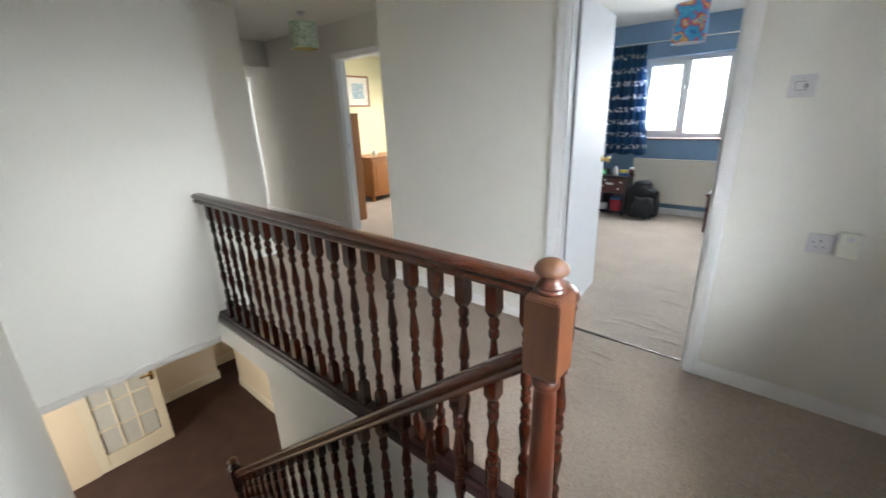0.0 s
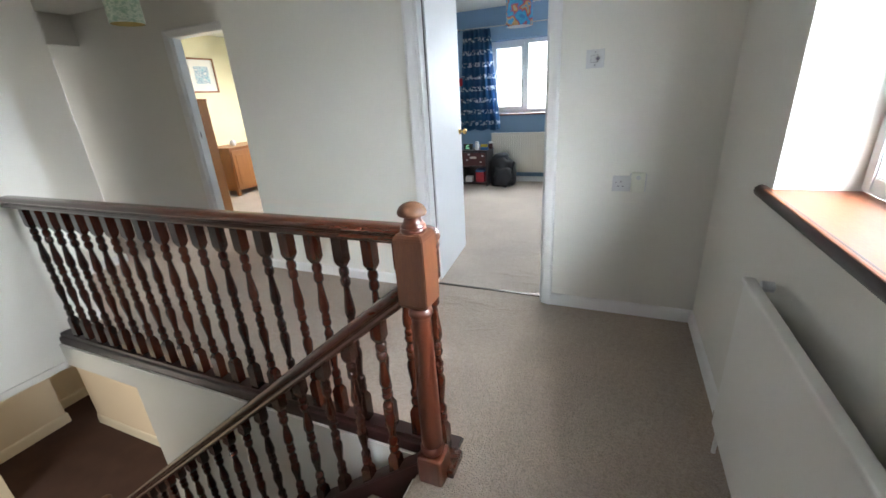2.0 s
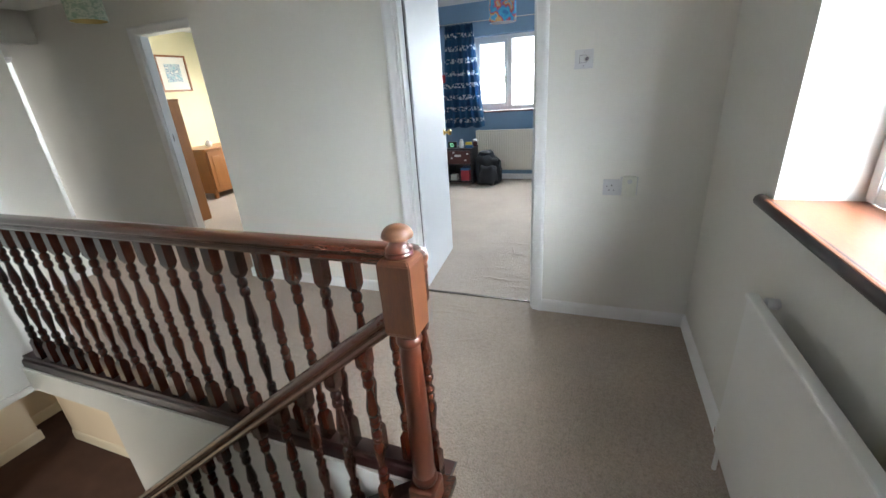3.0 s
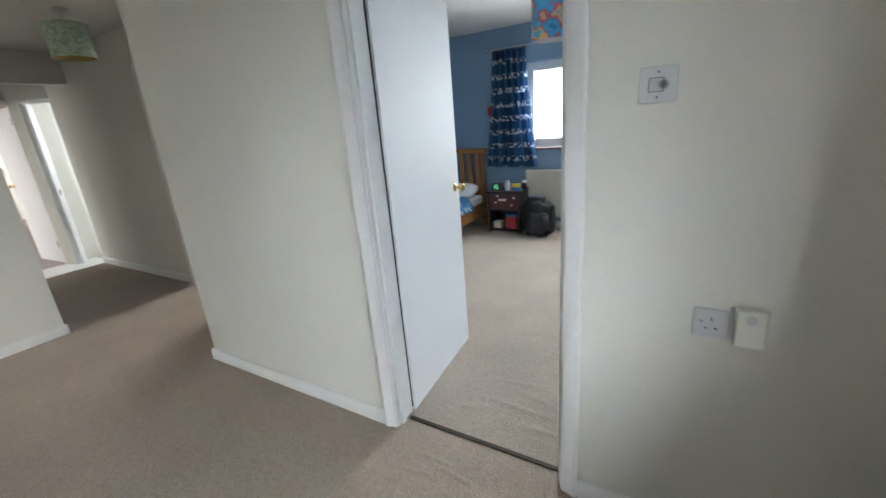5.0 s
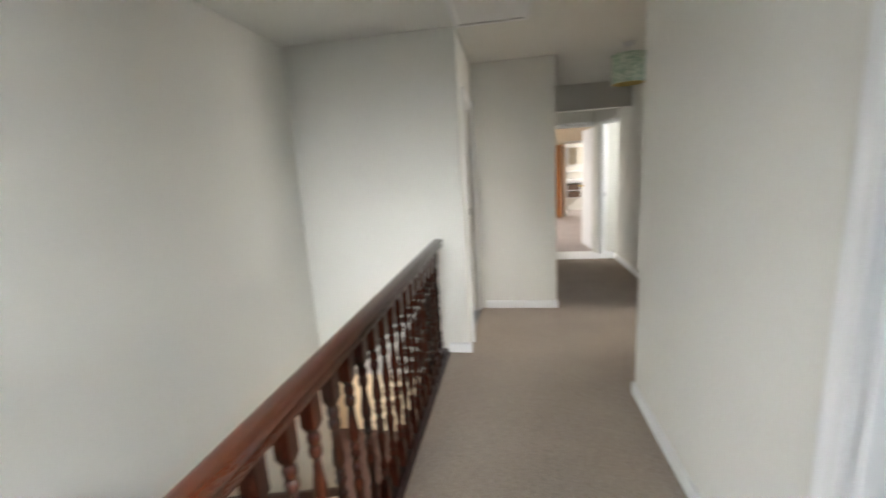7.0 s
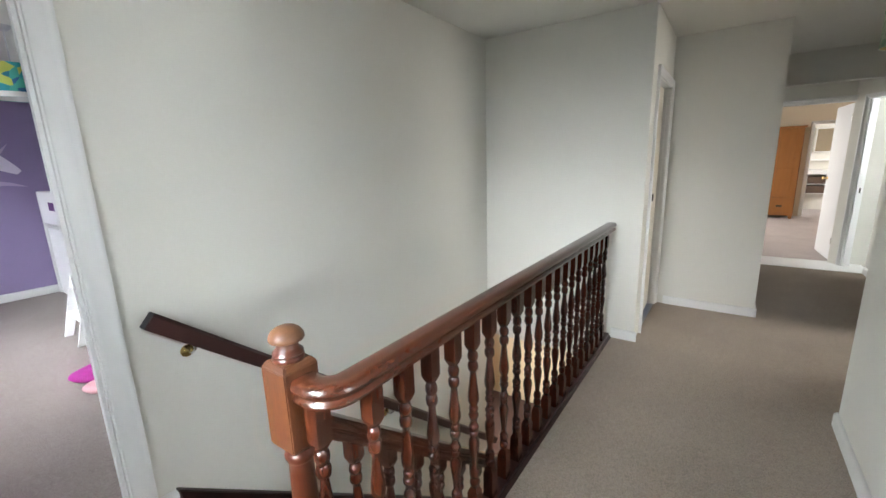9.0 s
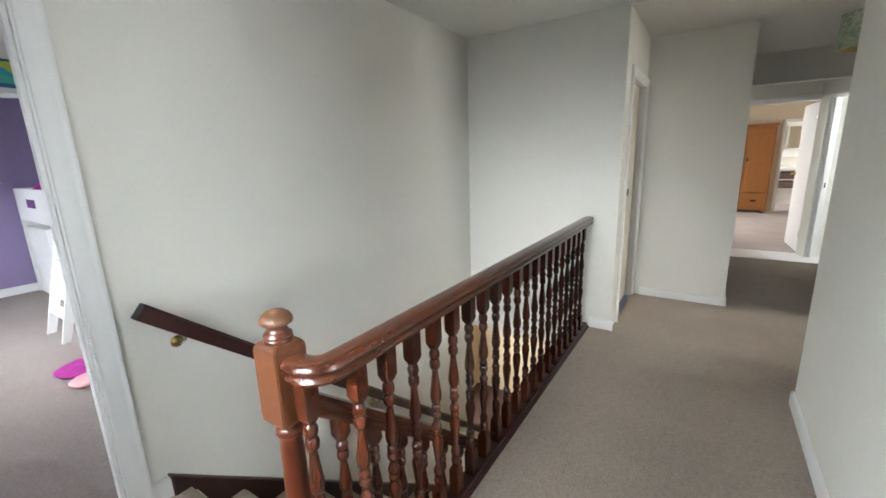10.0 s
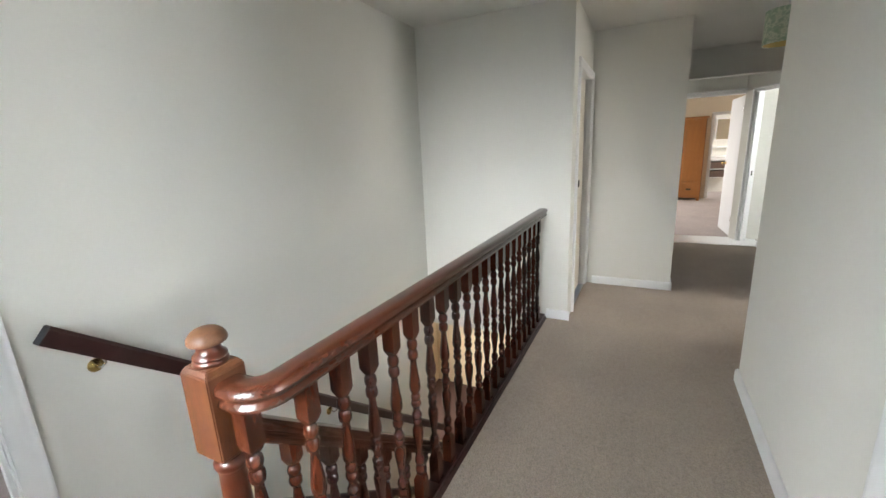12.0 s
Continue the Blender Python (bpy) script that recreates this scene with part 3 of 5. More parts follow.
# loft hatch, skirting boards
hatch = tagged(new("loft_hatch"), "white painted loft hatch with a slim frame", "loft hatch", kind="structure")
part("panel", boxes((-2.90, -2.30, 1.46, 1.88, CEIL - 0.012, CEIL - 0.001)), gloss_white, hatch)
for r in ((-2.94, -2.90, 1.42, 1.92), (-2.30, -2.26, 1.42, 1.92), (-2.90, -2.30, 1.42, 1.46), (-2.90, -2.30, 1.88, 1.92)):
    part("trim", round_box(*r, CEIL - 0.022, CEIL - 0.001, 0.004), gloss_white, hatch)
for a, b in (((-0.041, N, 0), (E, N, 0)), ((EXC - 0.016, N, 0), (-0.948, N, 0)), ((E, N, 0), (E, S, 0)), ((W, 1.25, 0), (W, PIL + 0.016, 0)), ((BX, PIL + 0.07, 0), (BX, BY + 0.016, 0)), ((BX + 0.016, BY, 0), (XF, BY, 0)), ((-6.18, NC, 0), (-4.11, NC, 0)), ((EXC, NC, 0), (EXC, N - 0.016, 0))):
    skirting(a, b)
skirting((-0.168, S, 0), (-0.245, S, 0), high=1.3)
skirting((-3.0, 6.28, 0), (1.2, 6.28, 0), label="painted skirting board under the bedroom radiator")
skirting((1.06, -4.7, 0), (-3.0, -4.7, 0), high=1.2)
for a, b in (((-6.4, -0.5, LOW), (-6.4, 2.066, LOW)), ((-6.416, 2.05, LOW), (-6.8, 2.05, LOW)), ((-6.8, 2.05, LOW), (-6.8, 2.6, LOW)), ((-5.95, 2.2, LOW), (-2.2, 2.2, LOW))):
    skirting(a, b, mat=hall_gloss, high=1.9, label="cream gloss hall skirting board")

# ---- door frames and doors ----
door_frame("door_frame_1", "x", N, N + TH, -0.882, -0.103, 2.0, "white gloss moulded frame of the blue bedroom door")
door_frame("door_frame_2", "x", S, S - TH, -0.092, 0.69, 2.0, "white gloss moulded frame of the purple bedroom door", width=0.08)
door_frame("door_frame_3", "x", PIL, PIL - TH, -3.92, -3.20, 1.98, "cream painted frame of the bathroom door")
door_frame("door_frame_4", "x", NC, NC + TH, YX0, YX1, 2.02, "white frame of the yellow room's doorway", width=0.075)
door_frame("door_frame_5", "y", XF, XF - TH, 2.33, 3.06, 1.97, "white frame of the end bedroom's doorway")
door_frame("door_frame_6", "x", 0.0, 0.1, 0.08, 0.45, 1.97, "narrow white frame of the angled bathroom doorway", width=0.05).matrix_basis = diag


def knob(bm_at, axis, parent, mat=brass):
    """A turned door knob on a round rose, standing out along the axis."""
    k = lathe(((0.024, 0), (0.024, 0.006), (0.010, 0.010), (0.009, 0.028), (0.020, 0.036), (0.024, 0.048), (0.020, 0.058), (0.008, 0.062)), 16)
    rot = {"x": pose(0, 0, 0, 0, 90, 0), "-x": pose(0, 0, 0, 0, -90, 0), "y": pose(0, 0, 0, -90, 0, 0), "-y": pose(0, 0, 0, 90, 0, 0)}[axis]
    ob = part("door_knob", move(k, Matrix.Translation(bm_at) @ rot), mat, parent, "round polished brass knob" if mat is brass else "")
    return auto_smooth(ob)


def door_leaf(name, hinge, angle, width, height, mat, label, knob_mat=brass, thick=0.04, z0=0.008, knob_z=1.03):
    """A flush door hung at the hinge point, its leaf running along local +x."""
    d = thing(name, label, "door", (hinge[0], hinge[1], 0))
    d.rotation_euler = (0, 0, angle)
    part("leaf", round_box(0, width, -thick, 0, z0, z0 + height, 0.003), mat, d)
    # dark strip stands in for the shade between lining and leaf
    part("hinge_gap_shade", boxes((-0.0055, -0.0005, -0.028, -0.006, z0 + 0.02, z0 + height - 0.03)), slot_and_gap_shade, d, "dark strip painted for the shaded gap at the hinge")
    for z in (0.22, height - 0.2):
        part("hinge", lathe(((0.006, 0), (0.006, 0.08)), 8, (0.0, 0.004, z)), chrome, d, "plain steel hinge")
    for ax, y in (("y", 0.0), ("-y", -thick)):
        knob((width - 0.065, y, knob_z), ax, d, knob_mat)
    part("latch_plate", boxes((width - 0.001, width + 0.001, -thick * 0.8, -thick * 0.2, knob_z - 0.03, knob_z + 0.03)), knob_mat, d)
    return d


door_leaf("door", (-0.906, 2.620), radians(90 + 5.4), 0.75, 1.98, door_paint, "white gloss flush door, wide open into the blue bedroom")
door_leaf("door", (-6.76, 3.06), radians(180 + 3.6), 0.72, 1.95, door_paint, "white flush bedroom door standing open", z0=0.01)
cd = thing("door", "cream flush bathroom door, closed, with a dark catch", "door")
part("leaf", round_box(-3.917, -3.203, PIL - 0.085, PIL - 0.05, 0.008, 1.976, 0.003), cream_gloss, cd)
part("catch", round_box(-3.275, -3.225, PIL - 0.05, PIL - 0.03, 1.065, 1.115, 0.004), dark_metal, cd, "small dark square catch")
for row in ((YX0 + 0.0, YX0 + 0.003, NC + 0.03, NC + 0.07, 1.02, 1.09),):
    tagged(link_mesh("strike_plate", boxes(row), dark_metal), "small dark strike plate let into the door lining", "strike plate")

tagged(link_mesh("strike_plate", move(boxes((0.08, 0.083, 0.03, 0.07, 0.90, 0.96)), diag), dark_metal), "small dark strike plate in the angled door lining", "strike plate")
tagged(link_mesh("strike_plate", round_box(-3.205, -3.175, PIL + 0.018, PIL + 0.027, 1.07, 1.125, 0.003), dark_metal), "small dark plate on the bathroom door frame", "strike plate")

# ---- staircase ----
RISE, GO, X0 = 2.6 / 14, 0.2245, -0.31
stairs = thing("staircase", "straight carpeted staircase with dark-stained wooden strings", "staircase", (0, 0, LOW))
for i in range(13):
    z, x = -(i + 1) * RISE, X0 - i * GO
    bm = round_box(x - GO - 0.0, x + 0.02, S + 0.03, 1.035, z - 0.03 - LOW, z - LOW, 0.012)
    part("tread", bm, stair_carpet, stairs)
    part("riser", boxes((x - 0.015, x, S + 0.03, 1.035, z - LOW, z + RISE - 0.03 - LOW)), stair_carpet, stairs)
SL = RISE / GO


def slope_board(x0, x1, top0, depth, y0, y1, slope=SL):
    """A sloping board; top0 is its upper edge's height at x0 (the upper end)."""
    bm = bmesh.new()
    pts = [(x0, top0), (x1, top0 + slope * (x1 - x0)), (x1, top0 + slope * (x1 - x0) - depth), (x0, top0 - depth)]
    a = [bm.verts.new((x, y0, z)) for x, z in pts]
    b = [bm.verts.new((x, y1, z)) for x, z in pts]
    bm.faces.new(a), bm.faces.new(list(reversed(b)))
    for i in range(4):
        bm.faces.new((a[i], b[i], b[(i + 1) % 4], a[(i + 1) % 4]))
    bmesh.ops.bevel(bm, geom=bm.edges[:], offset=0.004, segments=2, affect="EDGES")
    return bm


part("wall_string", move(slope_board(-0.245, -3.1, 0.10, 0.40, S, S + 0.03), pose(0, 0, -LOW)), dark_mahogany, stairs, "dark-stained wall string")
part("string_capping", move(slope_board(-0.24, -3.1, 0.112, 0.018, S - 0.0, S + 0.036), pose(0, 0, -LOW)), dark_mahogany, stairs)
part("outer_string", move(slope_board(-0.30, -3.1, 0.055, 0.30, 1.04, 1.10), pose(0, 0, -LOW)), dark_mahogany, stairs, "dark-stained outer string")
structure("stair_soffit", slope_board(-0.31, -3.1, -0.28, 0.05, S, 1.035), white_wall, "white sloping underside of the stairs", "soffit")

# ---- turned woodwork ----
def bead(z, half, r, neck=0.0115):
    """One turned bead, rounded between two necks."""
    return [(neck + (r - neck) * math.cos(a) ** 0.7, z + half * math.sin(a)) for a in (-1.35, -0.95, -0.5, 0.0, 0.5, 0.95, 1.35)]


TURN = 0.585
HALF_BAL = [(0.0125, 0.0)] + bead(0.024, 0.018, 0.0198) + bead(0.064, 0.019, 0.0198) + [(0.0112, 0.086), (0.0120, 0.102), (0.0148, 0.130), (0.0185, 0.160), (0.0210, 0.183), (0.0214, 0.197), (0.0195, 0.211), (0.0125, 0.226)] + bead(0.2405, 0.0125, 0.0180, 0.012) + bead(0.2665, 0.0125, 0.0195, 0.012)
BAL = HALF_BAL + [(0.0125, TURN / 2)] + [(r, TURN - z) for r, z in reversed(HALF_BAL)]


def square_block(z0, z1, taper_top, taper_low, h=0.0215):
    """The square end of a baluster, drawn in where the turning begins."""
    bm = bmesh.new()
    lv = []
    if taper_low:
        lv += [(0.012, z0), (h * 0.8, z0 + 0.012), (h, z0 + 0.024)]
    else:
        lv += [(h, z0)]
    lv += [(h, z1 - 0.024), (h * 0.8, z1 - 0.012), (0.012, z1)] if taper_top else [(h, z1)]
    rings = [[bm.verts.new((sx * r, sy * r, z)) for sx, sy in ((-1, -1), (1, -1), (1, 1), (-1, 1))] for r, z in lv]
    for a, b in zip(rings, rings[1:]):
        for i in range(4):
            bm.faces.new((a[i], a[(i + 1) % 4], b[(i + 1) % 4], b[i]))
    bm.faces.new(rings[0]), bm.faces.new(rings[-1])
    return bm


def baluster_mesh(name, low, top, turned=0.585):
    """A turned baluster with square ends; its total height is low + turned + top."""
    bm = lathe([(r, low + z * turned / TURN) for r, z in BAL], 12)
    join(bm, square_block(0, low + 0.002, True, False)), join(bm, square_block(low + turned - 0.002, low + turned + top, False, True))
    bmesh.ops.recalc_face_normals(bm, faces=bm.faces)
    me = bpy.data.meshes.new(name)
    bm.to_mesh(me)
    bm.free()
    me.materials.append(mahogany_turned)
    me.shade_smooth()
    me.set_sharp_from_angle(angle=radians(58))
    return me


def varied_wood(name, light, dark, rough=0.24):
    """Stained and varnished wood whose depth of stain differs from piece to piece."""
    m = material(name, light, rough, vary=0.2, scale=9, fine=70, bump=0.05, depth=0.001, coat=0.3, second=dark, aniso=(6, 6, 0.8))
    nt = m.node_tree
    b = nt.nodes["Principled BSDF"]
    src = b.inputs["Base Color"].links[0].from_socket
    b.inputs["Specular IOR Level"].default_value = 0.25
    info, hsv, mr = nt.nodes.new("ShaderNodeObjectInfo"), nt.nodes.new("ShaderNodeHueSaturation"), nt.nodes.new("ShaderNodeMapRange")
    mr.inputs["To Min"].default_value, mr.inputs["To Max"].default_value = 0.55, 1.35
    nt.links.new(info.outputs["Random"], mr.inputs[0]), nt.links.new(mr.outputs[0], hsv.inputs["Value"])
    nt.links.new(src, hsv.inputs["Color"]), nt.links.new(hsv.outputs[0], b.inputs["Base Color"])
    return m


mahogany_turned = varied_wood("turned_mahogany", (0.062, 0.0145, 0.0055), (0.017, 0.004, 0.0024), 0.2)
newel_wood = material("newel_mahogany", (0.102, 0.036, 0.011), 0.42, vary=0.25, scale=6, fine=60, bump=0.05, depth=0.001, coat=0.2, second=(0.050, 0.012, 0.005), aniso=(6, 6, 0.7))
column_wood = material("column_mahogany", (0.064, 0.014, 0.005), 0.32, vary=0.25, scale=6, fine=60, bump=0.05, depth=0.001, coat=0.3, second=(0.036, 0.008, 0.004), aniso=(6, 6, 0.7))
cap_wood = material("worn_cap_mahogany", (0.125, 0.054, 0.024), 0.5, vary=0.25, scale=14, fine=80, bump=0.05, depth=0.001, coat=0.0, second=(0.07, 0.026, 0.011), aniso=(2, 2, 2))
RAIL_HALF = [(0.024, -0.064), (0.032, -0.059), (0.0345, -0.051), (0.031, -0.044), (0.0265, -0.039), (0.0275, -0.035), (0.035, -0.030), (0.039, -0.021), (0.037, -0.011), (0.029, -0.003), (0.014, 0.0)]
RAILPROF = RAIL_HALF + [(-u, v) for u, v in reversed(RAIL_HALF)]
RY, RTOP, NX, NY = 1.208, 0.925, -0.247, 1.067

landing_rail = thing("landing_balustrade", "dark mahogany landing balustrade with turned balusters", "balustrade")
arc = [(NX - 0.06 + 0.06 * math.sin(a), RY - 0.06 + 0.06 * math.cos(a), RTOP) for a in [math.pi / 2 * i / 8 for i in range(9)]]
auto_smooth(part("handrail", sweep([(W, RY, RTOP), (-1.6, RY, RTOP)] + arc + [(NX, NY + 0.04, RTOP)], RAILPROF), mahogany, landing_rail, "moulded mahogany handrail with a rounded turn at the newel"), 35)
base_prof = [(-0.05, -0.045), (0.045, -0.045), (0.045, -0.012), (0.04, 0.0), (0.03, 0.006), (0.03, 0.026), (-0.03, 0.026), (-0.03, 0.008), (-0.05, 0.0), (-0.055, -0.008), (-0.055, -0.02)]
auto_smooth(part("base_rail", sweep([(W, RY, 0), (-0.20, RY, 0)], base_prof), dark_mahogany, landing_rail, "dark base rail along the landing edge"), 35)
bal_me = baluster_mesh("baluster", 0.135, 0.115)
for i in range(21):
    ob = new("baluster", bal_me)
    ob.parent = landing_rail
    ob.location = (-0.378 - 0.1268 * (i - 1), RY, 0.026) if i else (-0.245, RY - 0.046, 0.026)

newel = thing("newel_post", "varnished mahogany newel post with a mushroom cap", "newel post", (NX, NY, 0))


def newel_parts(n, z0, block0, block1, col_wood, block_wood, foot=0.0):
    h = 0.048
    bm = round_box(-h, h, -h, h, z0 - foot, z0 + 0.12, 0.012, 3)
    part("base_block", bm, col_wood, n)
    b = boxes((-h, h, -h, h, block0 + 0.014, block1 - 0.014))
    for z, tip in ((block0 + 0.014, block0), (block1 - 0.014, block1)):
        face = [f for f in b.faces if all(abs(v.co.z - z) < 1e-4 for v in f.verts)][0]
        for v in bmesh.ops.extrude_discrete_faces(b, faces=[face])["faces"][0].verts:
            v.co = (v.co.x * 0.80, v.co.y * 0.80, tip)
    bmesh.ops.remove_doubles(b, verts=b.verts, dist=0.0001)
    bmesh.ops.bevel(b, geom=b.edges[:], offset=0.003, segments=2, affect="EDGES")
    part("block", b, block_wood, n, "square paler block")
    low_bead = ((0.034, z0 + 0.118), (0.038, z0 + 0.124), (0.0425, z0 + 0.134), (0.0435, z0 + 0.143), (0.0415, z0 + 0.153), (0.036, z0 + 0.160), (0.0375, z0 + 0.166), (0.0372, z0 + 0.20), (0.0365, z0 + 0.36))
    top_bead = ((0.0315, block0 - 0.075), (0.0305, block0 - 0.046), (0.034, block0 - 0.041), (0.0385, block0 - 0.031), (0.0385, block0 - 0.023), (0.034, block0 - 0.014), (0.030, block0 - 0.010), (0.032, block0))
    auto_smooth(part("column", lathe(low_bead + top_bead, 24), col_wood, n))
    auto_smooth(part("neck", lathe(((0.036, block1 - 0.004), (0.0385, block1 + 0.001), (0.0385, block1 + 0.008), (0.034, block1 + 0.012), (0.0375, block1 + 0.016), (0.0365, block1 + 0.021), (0.030, block1 + 0.026), (0.0265, block1 + 0.032), (0.025, block1 + 0.042), (0.026, block1 + 0.050)), 24), col_wood, n), 50)
    auto_smooth(part("cap", lathe(((0.024, block1 + 0.050), (0.036, block1 + 0.048), (0.0412, block1 + 0.050), (0.0430, block1 + 0.055), (0.0415, block1 + 0.063), (0.0355, block1 + 0.073), (0.0265, block1 + 0.080), (0.016, block1 + 0.0842), (0.007, block1 + 0.086), (0.001, block1 + 0.0865)), 28), cap_wood, n, "mushroom cap worn paler"), 50)


newel_parts(newel, -0.005, 0.718, 0.957, column_wood, newel_wood, 0.08)
part("step_block", round_box(-0.045, 0.072, 0.0, 0.11, -0.04, 0.03, 0.006), mahogany, newel)
low_newel = thing("newel_post", "dark newel post at the foot of the stairs", "newel post", (-3.13, 1.07, LOW))
newel_parts(low_newel, 0.0, 0.86, 1.10, dark_mahogany, dark_mahogany)

stair_rail = thing("stair_balustrade", "dark mahogany stair balustrade with turned balusters", "balustrade", (0, 0, LOW))
SR = 0.752
sr_path = [(-0.29, 1.072, SR + SL * 0.055 - LOW - 0.0), (-1.5, 1.072, SR + SL * (-1.5 + 0.345) - LOW), (-3.1, 1.072, SR + SL * (-3.1 + 0.345) - LOW)]
auto_smooth(part("handrail", sweep(sr_path, [(u * 0.9, v) for u, v in RAILPROF]), mahogany, stair_rail, "sloping moulded mahogany handrail"), 35)
part("base_rail", move(slope_board(-0.29, -3.1, 0.07, 0.03, 1.036, 1.108), pose(0, 0, -LOW)), dark_mahogany, stair_rail)
stair_me = baluster_mesh("stair_baluster", 0.10, 0.09, 0.50)
for i in range(19):
    x = -0.417 - 0.1405 * i
    ob = new("baluster", stair_me)
    ob.parent = stair_rail
    ob.location = (x, 1.072, 0.07 + SL * (x + 0.29) - LOW - 0.025)
    ob.scale = (1, 1, (SR - 0.06 + SL * (x + 0.345) - (0.07 + SL * (x + 0.29) - 0.025)) / 0.69)

wall_rail = thing("wall_handrail", "dark-stained wall handrail on brass brackets", "handrail", (0, 0, 0))
wy = S + 0.065
WX = -0.258
wz = lambda x: 0.918 + 0.833 * (x + 0.235)
auto_smooth(part("rail", sweep([(WX, wy, wz(WX)), (-1.5, wy, wz(-1.5)), (-3.0, wy, wz(-3.0))], [(-0.02, -0.066), (0.02, -0.066), (0.024, -0.03), (0.024, -0.012), (0.014, 0.0), (-0.014, 0.0), (-0.024, -0.012), (-0.024, -0.03)]), dark_mahogany, wall_rail), 35)
part("end_cut", move(boxes((-0.001, 0.002, -0.0215, 0.0215, -0.064, -0.003)), pose(WX, wy, wz(WX), 0, -39.8, 0)), grey_fabric, wall_rail, "grey unfinished end")
for bx in (-0.372, -1.5, -2.6):
    bz = wz(bx) - 0.125
    rose = move(lathe(((0.026, 0), (0.026, 0.004), (0.016, 0.009), (0.008, 0.014)), 16), Matrix.Translation((bx, S, bz)) @ pose(0, 0, 0, -90, 0, 0))
    br = part("bracket", rose, brass, wall_rail, "round brass bracket")
    pts = [(bx, S + 0.008, bz), (bx - 0.004, S + 0.04, bz), (bx - 0.01, S + 0.062, bz + 0.018), (bx - 0.012, wy, bz + 0.055)]
    cu = bpy.data.curves.new("arm", "CURVE")
    cu.dimensions, cu.bevel_depth, cu.bevel_resolution = "3D", 0.005, 2
    sp = cu.splines.new("POLY")
    sp.points.add(3)
    for p, q in zip(sp.points, pts):
        p.co = (*q, 1)
    cu.materials.append(chrome)
    arm_ob = new("bracket_arm", cu)
    arm_ob.parent = br

# ---- landing fixtures ----
structure("landing_fascia", boxes((W, -0.31, 1.150, 1.17, FL, -0.045), (-0.33, -0.31, S, 1.15, FL, -0.03)), white_wall, "white fascia below the landing edge")


def window_unit(name, label, axis, plane, depth, a0, a1, z0, z1, lights, into, sill=None):
    """A white framed window filling an opening; lights: the fractions at which mullions stand; into: the way into the room."""
    w = tagged(new(name), label, "window", kind="structure")

    def put(n, u0, u1, d0, d1, v0, v1, mat, bev=0.006, parent=None, lab=""):
        d0, d1 = min(d0, d1), max(d0, d1)
        bm = boxes((u0, u1, d0, d1, v0, v1) if axis == "x" else (d0, d1, u0, u1, v0, v1))
        if bev:
            bmesh.ops.bevel(bm, geom=bm.edges[:], offset=bev, segments=2, affect="EDGES")
        return part(n, bm, mat, parent or w, lab)

    f = 0.055
    d0, d1 = plane, plane + into * depth
    put("window_frame", a0, a0 + f, d0, d1, z0, z1, upvc), put("window_frame", a1 - f, a1, d0, d1, z0, z1, upvc)
    put("window_frame", a0 + f, a1 - f, d0, d1, z0, z0 + f, upvc), put("window_frame", a0 + f, a1 - f, d0, d1, z1 - f, z1, upvc)
    edges = [a0 + f] + [a0 + (a1 - a0) * q for q in lights] + [a1 - f]
    for q in edges[1:-1]:
        put("mullion", q - 0.03, q + 0.03, d0, d1, z0 + f, z1 - f, upvc)
    for i, (p, q) in enumerate(zip(edges, edges[1:])):
        p, q = p + (0.03 if i else 0), q - (0.03 if i < len(edges) - 2 else 0)
        if len(edges) > 2 and i % 2 == 0:
            s, e0, e1 = 0.042, d0 + into * 0.02, d1 + into * 0.014
            sash = put("sash", p + 0.002, p + s, e0, e1, z0 + f + 0.002, z1 - f - 0.002, upvc)
            put("sash_rail", q - s, q - 0.002, e0, e1, z0 + f + 0.002, z1 - f - 0.002, upvc, parent=sash)
            put("sash_rail", p + s, q - s, e0, e1, z0 + f + 0.002, z0 + f + s, upvc, parent=sash), put("sash_rail", p + s, q - s, e0, e1, z1 - f - s, z1 - f - 0.002, upvc, parent=sash)
            zc = z0 + (z1 - z0) * 0.42
            put("window_handle", q - 0.03, q - 0.012, e1, e1 + into * 0.03, zc - 0.06, zc + 0.05, chrome, 0.005, sash, "slim grey window handle")
        g = put("pane", p, q, (d0 + d1) / 2 - 0.003, (d0 + d1) / 2 + 0.003, z0 + f, z1 - f, glass, 0)
        g.visible_shadow = False
    return w


win1 = window_unit("window_1", "white plastic landing window with a varnished wooden sill", "y", 1.035, 0.06, WY0, WY1, WZ0 + 0.025, WZ1, (0.5,), -1)
sill_bm = round_box(E - 0.028, 0.985, WY0 + 0.002, WY1 - 0.002, WZ0, WZ0 + 0.024, 0.006)
part("window_sill", sill_bm, sill_wood, win1, "varnished reddish wooden sill board")
auto_smooth(part("sill_nosing", sweep([(E - 0.014, WY0 - 0.06, WZ0 + 0.004), (E - 0.014, WY1 + 0.06, WZ0 + 0.004)], [(0.024 * math.cos(a) * 0.9, 0.021 * math.sin(a)) for a in [2 * math.pi * i / 12 for i in range(12)]]), dark_mahogany, win1, "dark rounded nosing"), 60)

win2 = window_unit("window_2", "white casement window with three lights, bright daylight outside", "x", 6.50, 0.06, -1.56, 0.55, 1.0, 1.99, (0.25, 0.465, 0.75), -1)
part("window_sill", round_box(-1.6, 0.6, 6.235, 6.44, 0.978, 1.0, 0.006), dark_red_wood, win2, "dark red sill board")
# windows 3 to 5 are out of view, added to go with the fill lamps
window_unit("window_3", "unseen white window added to light the purple bedroom", "y", 1.14, 0.05, -3.0, -1.4, 1.0, 2.0, (0.5,), -1)
window_unit("window_4", "unseen white window added to light the yellow room", "x", 6.38, 0.05, -5.2, -3.6, 0.95, 2.05, (0.5,), -1)
